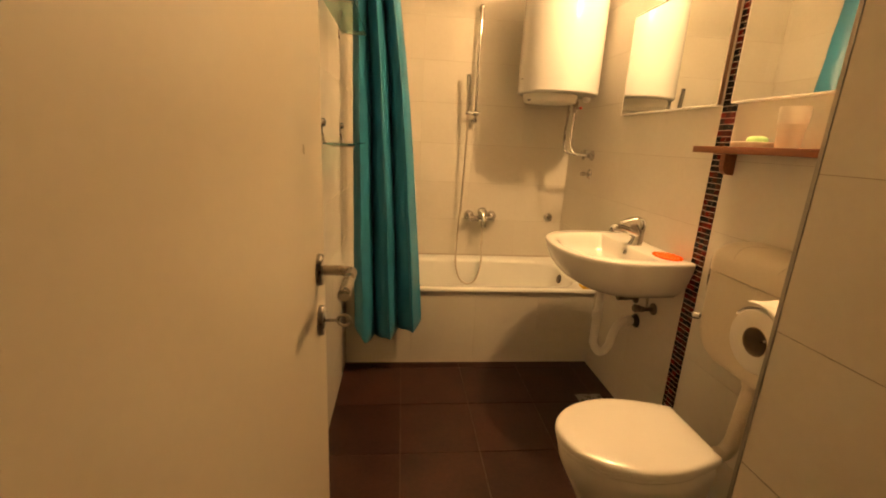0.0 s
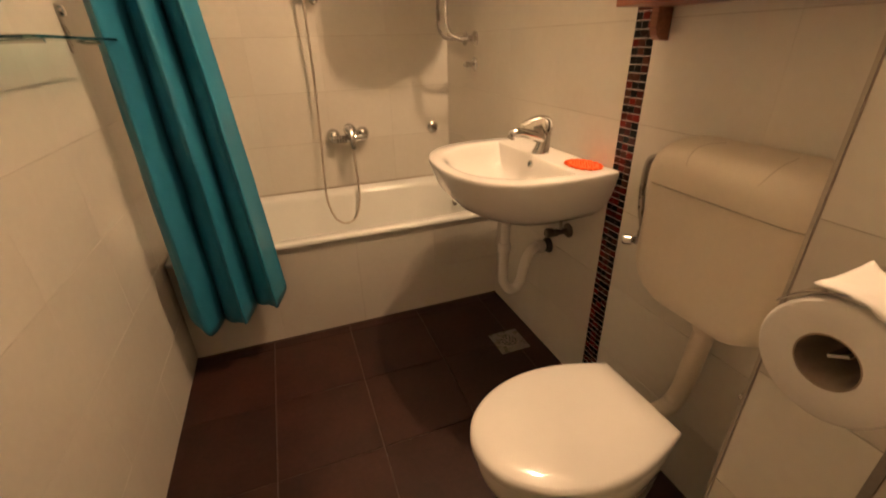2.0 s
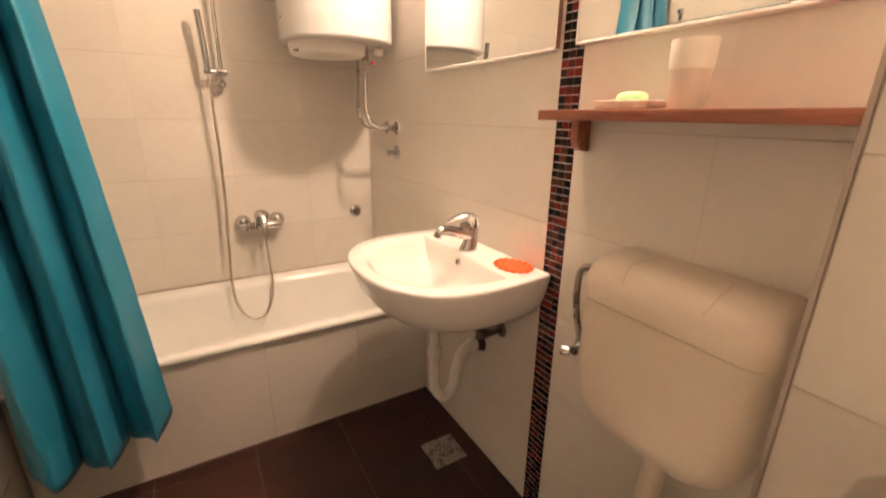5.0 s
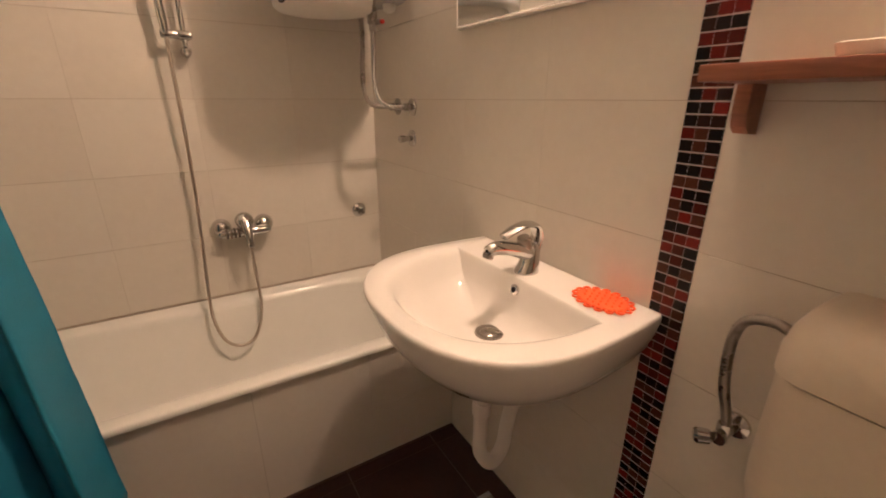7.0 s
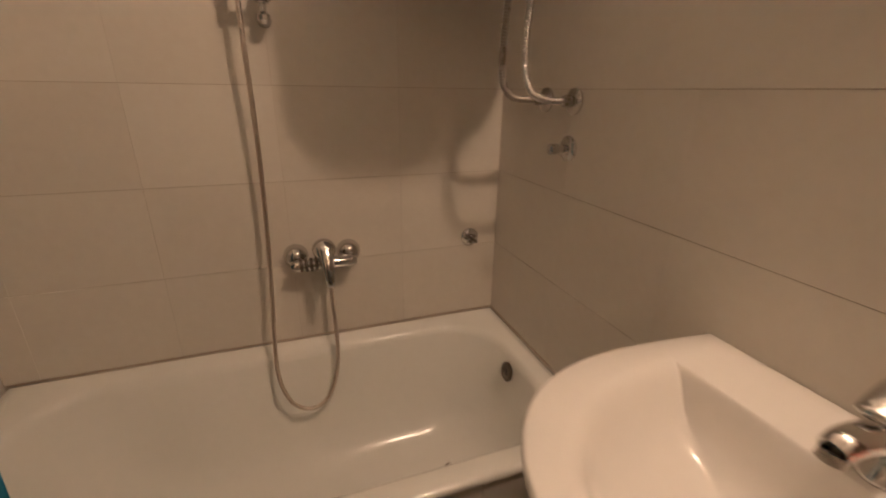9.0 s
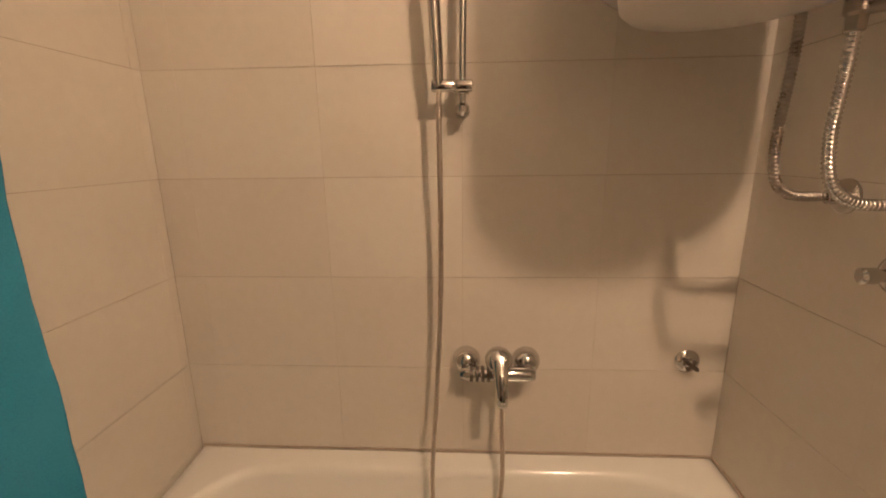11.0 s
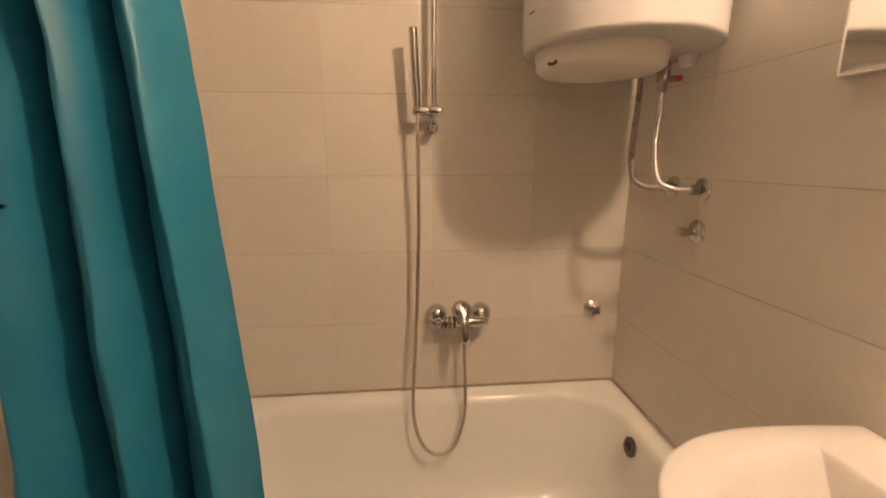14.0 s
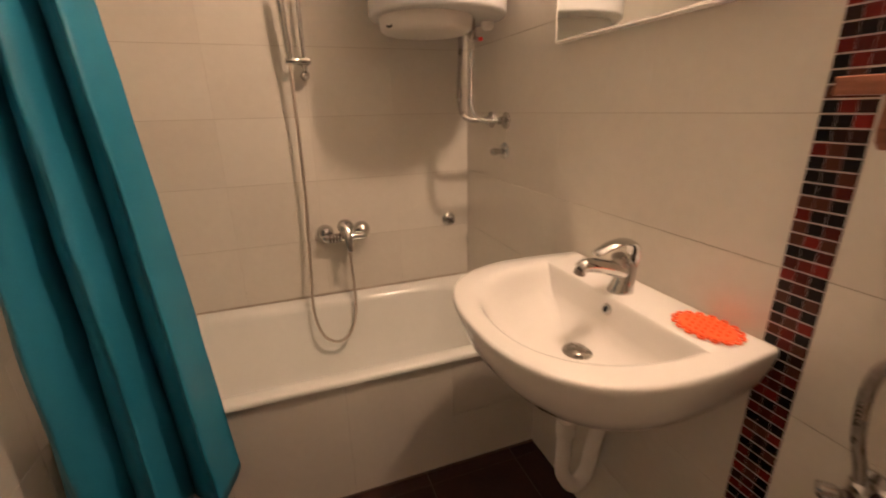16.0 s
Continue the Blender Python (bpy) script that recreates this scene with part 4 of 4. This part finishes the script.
# ---- glass shelves on the left wall ----
def glass_shelf(z):
    s = thing("glass_shelf", (XL, 1.68, z), "glass bathroom shelf on chrome brackets", "glass shelf", "glass shelves on the left wall")
    s_z = z - 1.222
    for y in (1.418, 1.892):
        x = XL + 0.0008
        b = part("bracket", block(x, x + 0.004, y - 0.011, y + 0.011, 1.188 + s_z, 1.308 + s_z, 0.0018, 2), STEEL, s)
        part("screw_cover", turned([(0, 0.015), (0.006, 0.0155), (0.012, 0.012), (0.014, 0.006)], (x + 0.003, y, 1.292 + s_z), (1, 0, 0)), CHROME, b)
        part("arm", tube(smooth_line([(x + 0.004, y, 1.255 + s_z), (x + 0.012, y, 1.226 + s_z), (x + 0.035, y, 1.2125 + s_z), (x + 0.075, y, 1.2125 + s_z), (x + 0.118, y, 1.2125 + s_z)], 5), 0.0042, 10), CHROME, b)
    xa, xb = XL + 0.012, XL + 0.012
    ring = [Vector((xa, 1.385, 0)), Vector((xa + 0.105, 1.385, 0)), Vector((xb + 0.105, 1.925, 0)), Vector((xb, 1.925, 0))]
    pane = part("pane", loft([[p + Vector((0, 0, z - 0.005)) for p in ring], [p + Vector((0, 0, z + 0.001)) for p in ring]]), GLASS, s, "clear greenish glass pane", smooth=0)
    pane.visible_shadow = False
    part("edge", block(xa + 0.1052, xa + 0.1074, 1.385, 1.925, z - 0.005, z + 0.001, 0.0008, 1), GLASS, s, "ground green glass edge")
    return s


glass_shelf(1.222)
glass_shelf(1.695)


def wall_socket():
    y, z = 1.322, 1.325
    x = XL + 0.0006
    s = thing("wall_socket", (x, y, z), "white wall socket with a dark insert", "socket")
    part("frame", block(x, x + 0.010, y - 0.040, y + 0.040, z - 0.040, z + 0.040, 0.003, 2), WHITE_PLASTIC, s)
    part("insert", block(x + 0.008, x + 0.0125, y - 0.012, y + 0.028, z - 0.026, z + 0.026, 0.002, 2), BLACK, s, "dark insert")
    return s


wall_socket()


def suction_hook():
    y, z = 1.012, 1.032
    x = XL + 0.0006
    h = thing("suction_hook", (x, y, z), "red plastic towel hook stuck on the tiles", "hook")
    part("suction_cup", turned([(0, 0.026), (0.003, 0.024), (0.006, 0.012), (0.009, 0.009)], (x, y, z), (1, 0, 0)), DARK_STEEL, h, "grey suction cup")
    c = Vector((x + 0.010, y, z))
    part("hub", turned([(-0.004, 0.012), (0, 0.015), (0.006, 0.014), (0.010, 0.007)], c, (1, 0, 0)), RED, h)
    for a in (90, 210, 330):
        d = Vector((0, math.cos(radians(a)), math.sin(radians(a))))
        part("prong", tube(smooth_line([c, c + 0.016 * d + Vector((0.003, 0, 0)), c + 0.026 * d + Vector((0.010, 0, 0)), c + 0.030 * d + Vector((0.011, 0, 0))], 4), lambda t: 0.0058 - 0.001 * t, 10), RED, h)
        part("knob", turned([(-0.006, 0.003), (-0.003, 0.0062), (0.003, 0.0062), (0.006, 0.003)], c + 0.030 * d + Vector((0.011, 0, 0)), (1, 0, 0), 12), RED, h)
    return h


suction_hook()


# ---- door ----
def door():
    x0, x1, ya, yb = 0.100, 0.140, YF + 0.005, 0.655
    d = thing("door_1", (x1, ya, 0), "cream painted flush door standing open into the bathroom", "door")
    d["kind"] = "structure"
    part("leaf", block(x0, x1, ya, yb, 0.008, 2.015, 0.002, 2), DOOR_PAINT, d, "cream glossy painted flush leaf")
    yr = 0.588
    for z, hz, nm in ((1.008, 0.026, "rose"), (0.906, 0.026, "key_rose")):
        ring = []
        for k, xx in ((1.0, x1 - 0.001), (1.0, x1 + 0.007), (0.92, x1 + 0.010), (0.5, x1 + 0.0105)):
            ring.append([Vector((xx, yr + 0.024 * k * math.cos(2 * math.pi * i / 28), z + (hz + 0.004) * k * math.sin(2 * math.pi * i / 28))) for i in range(28)])
        part(nm, loft(ring), STEEL, d, "brushed steel rose", smooth=50)
    part("handle", tube(smooth_line([(x1 + 0.008, yr, 1.007), (x1 + 0.040, yr, 1.007), (x1 + 0.056, yr - 0.001, 1.007), (x1 + 0.063, yr - 0.010, 1.007), (x1 + 0.063, yr - 0.030, 1.007), (x1 + 0.063, yr - 0.125, 1.005)], 6), 0.0098, 18), STEEL, d, "brushed steel lever handle", smooth=50)
    key = part("key", tube([(x1 + 0.008, yr, 0.906), (x1 + 0.036, yr, 0.906)], 0.003, 10), STEEL, d, "small steel key in the lock")
    part("bow", tube([(x1 + 0.047 + 0.013 * math.cos(2 * math.pi * i / 20), yr - 0.003 * math.cos(2 * math.pi * i / 20), 0.906 + 0.011 * math.sin(2 * math.pi * i / 20)) for i in range(21)], 0.0030, 8), STEEL, key)
    part("lock_plate", block(x0 + 0.010, x1 - 0.010, yb - 0.001, yb + 0.0015, 0.86, 1.08, 0.0006, 1), STEEL, d)
    for z in (0.25, 1.75):
        part("hinge", turned([(-0.045, 0.007), (0.045, 0.007)], (x1 - 0.002, YF + 0.006, z), (0, 0, 1), 12), STEEL, d)
    f = part("trim_door_frame", merged(block(DOOR_X0 - 0.002, DOOR_X0 + 0.001, YF - 0.125, YF - 0.001, 0, DOOR_H), block(DOOR_X1 - 0.012, DOOR_X1 + 0.003, YF - 0.125, YF + 0.004, 0, DOOR_H), block(DOOR_X0 + 0.002, DOOR_X1 - 0.013, YF - 0.125, YF + 0.004, DOOR_H - 0.012, DOOR_H + 0.003)), DOOR_PAINT, smooth=0)
    tagged(f, "cream painted door frame lining", "door frame", kind="structure")


door()


# ---- toilet roll ----
def toilet_roll():
    """The holder stands in the shaft's step; s runs along the step, n out of it."""
    along_face = Vector((1, 0))
    out = Vector((0, 1))
    foot = NEAR + along_face * 0.151

    def at(s, n, z):
        p = foot + along_face * s + out * n
        return Vector((p.x, p.y, z))

    z, off = 0.921, 0.073
    R, c = 0.060, 0.0275
    s0, s1 = -0.106, -0.008
    h = thing("toilet_roll_holder", at(0, 0, z), "chrome toilet roll holder with a curved lid on the tiled wall", "paper holder")
    part("wall_plate", loft([[at(s, 0.0005, zz) for s, zz in ((0.004, z), (0.050, z), (0.050, z + 0.075), (0.004, z + 0.075))], [at(s, 0.007, zz) for s, zz in ((0.006, z + 0.002), (0.048, z + 0.002), (0.048, z + 0.073), (0.006, z + 0.073))]]), CHROME, h, smooth=0)
    part("arm", tube(smooth_line([at(0.025, 0.006, z + 0.03), at(0.025, 0.035, z + 0.024), at(0.020, off - 0.006, z + 0.006), at(0.004, off, z + 0.001)], 6), 0.0048, 12), CHROME, h, smooth=50)
    strip = [(off - 0.007, z + 0.0025), (off + 0.008, z - 0.0065), (off + 0.0095, z - 0.0040), (off - 0.0055, z + 0.0050)]
    part("bar", loft([[at(q, n, zz) for n, zz in strip] for q in (0.006, -0.084)]), CHROME, h, "flat chrome bar", smooth=0)
    lid = [radians(30 + 95 * i / 16) for i in range(17)]
    part("lid", loft([[at(s, off + r * math.cos(a), z + r * math.sin(a)) for r, a in [(0.0645, q) for q in lid] + [(0.0658, q) for q in lid[::-1]]] for s in (s0 + 0.004, s1 + 0.03)]), CHROME, h, "curved chrome lid", smooth=50)
    roll = thing("toilet_roll", at((s0 + s1) / 2, off, z), "white toilet paper roll on a chrome holder", "toilet paper")

    def circle(s, r, n=56, wob=0.0):
        return [at(s, off + r * math.cos(2 * math.pi * i / n), z + r * math.sin(2 * math.pi * i / n) * (1 + wob * math.sin(3 * i))) for i in range(n)]

    part("paper", loft([circle(s0 + 0.001, c), circle(s0, R - 0.003), circle(s0 + 0.003, R, wob=0.005), circle(s1 - 0.003, R, wob=0.005), circle(s1, R - 0.003), circle(s1 - 0.001, c), circle(s0 + 0.001, c)], False, False), PAPER, roll, "white wound tissue", smooth=50)
    part("core", loft([circle(s0 + 0.0015, 0.0272, 40), circle(s1 - 0.0015, 0.0272, 40), circle(s1 - 0.0015, 0.0258, 40), circle(s0 + 0.0015, 0.0258, 40), circle(s0 + 0.0015, 0.0272, 40)], False, False), CARD, roll, "grey cardboard core", smooth=50)
    verts, faces = [], []
    n, m = 14, 10
    for j in range(n + 1):
        v = j / n
        for i in range(m + 1):
            u = i / m
            a = radians(114 - 48 * v)
            rr = 0.0655 + 0.0025 * math.sin(3 * u + 4 * v) + 0.012 * v * v
            s = s0 - 0.002 + (0.088 - 0.020 * v * (1 - v) * 4 * u) * u + 0.003 * noise.noise((v * 9, u * 2, 3))
            verts.append(at(s, off + rr * math.cos(a), z + rr * math.sin(a) + 0.002 * noise.noise((u * 5, v * 5, 0))))
    for j in range(n):
        for i in range(m):
            k = j * (m + 1) + i
            faces.append((k, k + 1, k + m + 2, k + m + 1))
    fl = finish("loose_sheet", verts, faces, PAPER, roll, "loose end of the paper lying over the lid", smooth=70)
    s = fl.modifiers.new("thick", "SOLIDIFY")
    s.thickness = 0.0018


toilet_roll()


# ---- small things on the floor and the bath ----
def floor_drain():
    x0, x1, y0, y1 = 1.216, 1.352, 1.540, 1.676
    d = thing("floor_drain", ((x0 + x1) / 2, (y0 + y1) / 2, 0), "square steel floor drain with a round grate", "floor drain")
    part("plate", block(x0, x1, y0, y1, 0.0, 0.0035, 0.0012, 1), STEEL, d)
    cx, cy = (x0 + x1) / 2, (y0 + y1) / 2
    part("grate", turned([(0, 0.045), (0.0018, 0.045), (0.0022, 0.043), (0.0012, 0.040), (0.0022, 0.039)], (cx, cy, 0.0034), n=36), STEEL, d, "round grate")
    for r, n in ((0.031, 12), (0.018, 7), (0.004, 1)):
        for i in range(n):
            a = 2 * math.pi * i / n
            part("hole", turned([(0, 0.0042), (0.0004, 0.004)], (cx + r * math.cos(a), cy + r * math.sin(a), 0.0056), n=10), BLACK, d)
    return d


floor_drain()


def sponge():
    x0, y0 = 1.338, 2.000
    s = thing("sponge", (x0, y0, RIM), "yellow sponge on the corner of the bath rim", "sponge")
    bm = block(x0, x0 + 0.058, y0, y0 + 0.062, RIM + 0.0005, RIM + 0.028, 0.006, 3)
    part("sponge_block", bm, YELLOW, s)
    return s


sponge()


# ---- wall lamp above the mirrors: out of view, placed by its shadows, shape assumed ----
def wall_lamp():
    l = thing("wall_lamp", (XR, LAMP.y, LAMP.z), "lit wall lamp out of view, assumed opal drum with an added light-blocking cap", "lamp")
    part("base", turned([(0, 0.055), (0.010, 0.055), (0.016, 0.048), (0.022, 0.046)], (XR - 0.0005, LAMP.y, LAMP.z), (-1, 0, 0)), WHITE_PLASTIC, l)
    part("drum", turned([(-0.048, 0.043), (-0.044, 0.045), (0.040, 0.045), (0.044, 0.043)], LAMP, (-1, 0, 0), 36), GLOW, l, "glowing opal glass drum", smooth=50)
    # opaque disc added only to weaken the light thrown at the left wall
    part("cap", turned([(0.0445, 0.048), (0.047, 0.050), (0.054, 0.048), (0.060, 0.036), (0.062, 0.012)], LAMP, (-1, 0, 0), 36), WHITE_PLASTIC, l, "added unseen cap that holds light off the left wall", smooth=50)
    return l


wall_lamp()


# ---- tiles ----
slabs = {}


def slab_mesh(w, h, t, mat, chamfer, side):
    key = (round(w, 4), round(h, 4), round(t, 4), mat.name)
    if key not in slabs:
        c = chamfer
        verts, faces = [], []
        for k, d in ((0, 0), (0, t - c), (c, t)):
            e = k * side
            verts += [(e, k, d), (w - e, k, d), (w - e, h - k, d), (e, h - k, d)]
        for b in (0, 4):
            for i in range(4):
                j = (i + 1) % 4
                faces.append((b + i, b + j, b + 4 + j, b + 4 + i))
        faces.append((8, 9, 10, 11))
        me = bpy.data.meshes.new("tile")
        me.from_pydata(verts, [], faces)
        me.materials.append(mat)
        slabs[key] = me
    return slabs[key]


def tile_field(parent, origin, u, v, us, vs, mat, name="tile", joint=0.0012, joint_u=0.0004, thick=0.009, chamfer=0.00025, uneven=0.0005, skip=None):
    """Tiles between the joint lines us and vs; origin, u and v span the finished face."""
    u, v = Vector(u).normalized(), Vector(v).normalized()
    w = u.cross(v)
    basis = Matrix((u, v, w)).transposed().to_4x4()
    rng = random.Random(len(us) * 31 + len(vs))
    for a, b in zip(us, us[1:]):
        for c, d in zip(vs, vs[1:]):
            if skip and skip((a + b) / 2, (c + d) / 2):
                continue
            if b - a < joint * 3 or d - c < joint * 3:
                continue
            me = slab_mesh(b - a - joint_u, d - c - joint, thick, mat, chamfer, 0.15 if joint_u < joint else 1.0)
            ob = new(name, me)
            p = Vector(origin) + u * (a + joint_u / 2) + v * (c + joint / 2) - w * (thick + uneven * rng.random())
            tilt = Euler((rng.uniform(-1, 1) * uneven * 1.2, rng.uniform(-1, 1) * uneven * 1.2, 0)).to_matrix().to_4x4()
            ob.parent = parent
            ob.matrix_basis = Matrix.Translation(p) @ basis @ tilt


def lines(start, stop, anchor, pitch):
    out = [start]
    k = math.ceil((start - anchor) / pitch + 1e-6)
    while anchor + k * pitch < stop - 1e-6:
        out.append(anchor + k * pitch)
        k += 1
    return out + [stop]


ROWS_Z = lines(0.0, TOP - 0.001, 1.231, 0.2500)
# back wall: seen along -y
tile_field(wall_back, (XL, YB, 0), (1, 0, 0), (0, 0, 1), lines(0, XR - XL, 0.413 - XL, 0.3345), ROWS_Z, TILE)
# left wall
tile_field(wall_left, (XL, YF, 0), (0, 1, 0), (0, 0, 1), lines(0, YB - YF, 1.277 - YF, 0.3345), ROWS_Z, TILE)
# right wall, on either side of the mosaic strip, and the shaft
MOS0, MOS1 = 1.2200, 1.2870
tile_field(wall_right, (XR, YB, 0), (0, -1, 0), (0, 0, 1), lines(0, YB - MOS1, YB - 1.6195, 0.3325), ROWS_Z, TILE)
tile_field(wall_right, (XR, MOS0, 0), (0, -1, 0), (0, 0, 1), lines(0, MOS0 - FAR.y, MOS0 - 0.887, 0.3325), ROWS_Z, TILE)
tile_field(shaft, (NEAR.x, NEAR.y - 0.006, 0), (0, -1, 0), (0, 0, 1), [0.0, 0.333, NEAR.y - YF - 0.008], ROWS_Z, TILE)
tile_field(shaft, (FAR.x, NEAR.y, 0), (-1, 0, 0), (0, 0, 1), [0.0, FAR.x - NEAR.x - 0.006], ROWS_Z, TILE)
tile_field(shaft, (FAR.x, FAR.y - 0.006, 0), (0, -1, 0), (0, 0, 1), [0.0, FAR.y - NEAR.y - 0.008], ROWS_Z, TILE)
tile_field(shaft, (XR, FAR.y, 0), (-1, 0, 0), (0, 0, 1), [0.0, XR - FAR.x - 0.006], ROWS_Z, TILE)


def profile_bar(p, a, b, w, mat, label):
    """An upright corner profile at p between the face directions a and b."""
    pts = [p + a * w - b * 0.0, p, p + b * w, p + (a + b) * 0.006]
    ring = [Vector((q.x, q.y, 0)) for q in pts]
    return part("corner_profile", loft([[q + Vector((0, 0, z)) for q in ring] for z in (0.0, TOP - 0.002)]), mat, shaft, label, smooth=0)


profile_bar(FAR + Vector((-0.0012, 0.0012)), Vector((1, 0)), Vector((0, -1)), 0.005, CORNER_TRIM, "greyish cream plastic tile corner profile")
profile_bar(NEAR + Vector((-0.0012, 0.0012)), Vector((1, 0)), Vector((0, -1)), 0.007, TRIM, "grey metal tile corner profile")
# floor
tile_field(floor, (0, 0, 0), (1, 0, 0), (0, 1, 0), lines(-0.02, XR, 0.312, 0.3320), lines(YF - 0.12, BATH_Y + 0.02, 1.614, 0.3320), FLOOR_TILE, joint=0.0042, joint_u=0.0042, thick=0.006, uneven=0.0006)
# mosaic strip
chip, chip_z = 0.0223, 0.0205
strip = part("mosaic_bed", block(XR - 0.001, XR + G, MOS0 + 0.0005, MOS1 - 0.0005, 0.0, TOP - 0.002), MOSAIC_GROUT, wall_right, "pale grout bed of the mosaic", smooth=0)
tile_field(wall_right, (XR - 0.0015, MOS1, 0), (0, -1, 0), (0, 0, 1), [0.0002 + chip * i for i in range(4)], [chip_z * i for i in range(100)], MOSAIC, name="mosaic_chip", joint=0.0018, joint_u=0.0006, thick=0.004, chamfer=0.0006, uneven=0.0004)
bm = bmesh.new()
for j in range(99, 121):
    for i in range(3):
        y, z = MOS1 - 0.0002 - chip * (i + 1), chip_z * j
        add_loft(bm, [[Vector((x, y + a, z + b)) for a, b in ((k, k), (chip - 0.0026 - k, k), (chip - 0.0026 - k, chip_z - 0.0026 - k), (k, chip_z - 0.0026 - k))] for x, k in ((XR + 0.001, 0.0), (XR - 0.001, 0.0), (XR - 0.0016, 0.0006))])
tagged(part("upper_mosaic", bm, MOSAIC, wall_right, "dark glass mosaic chips", smooth=0), kind="stuff")
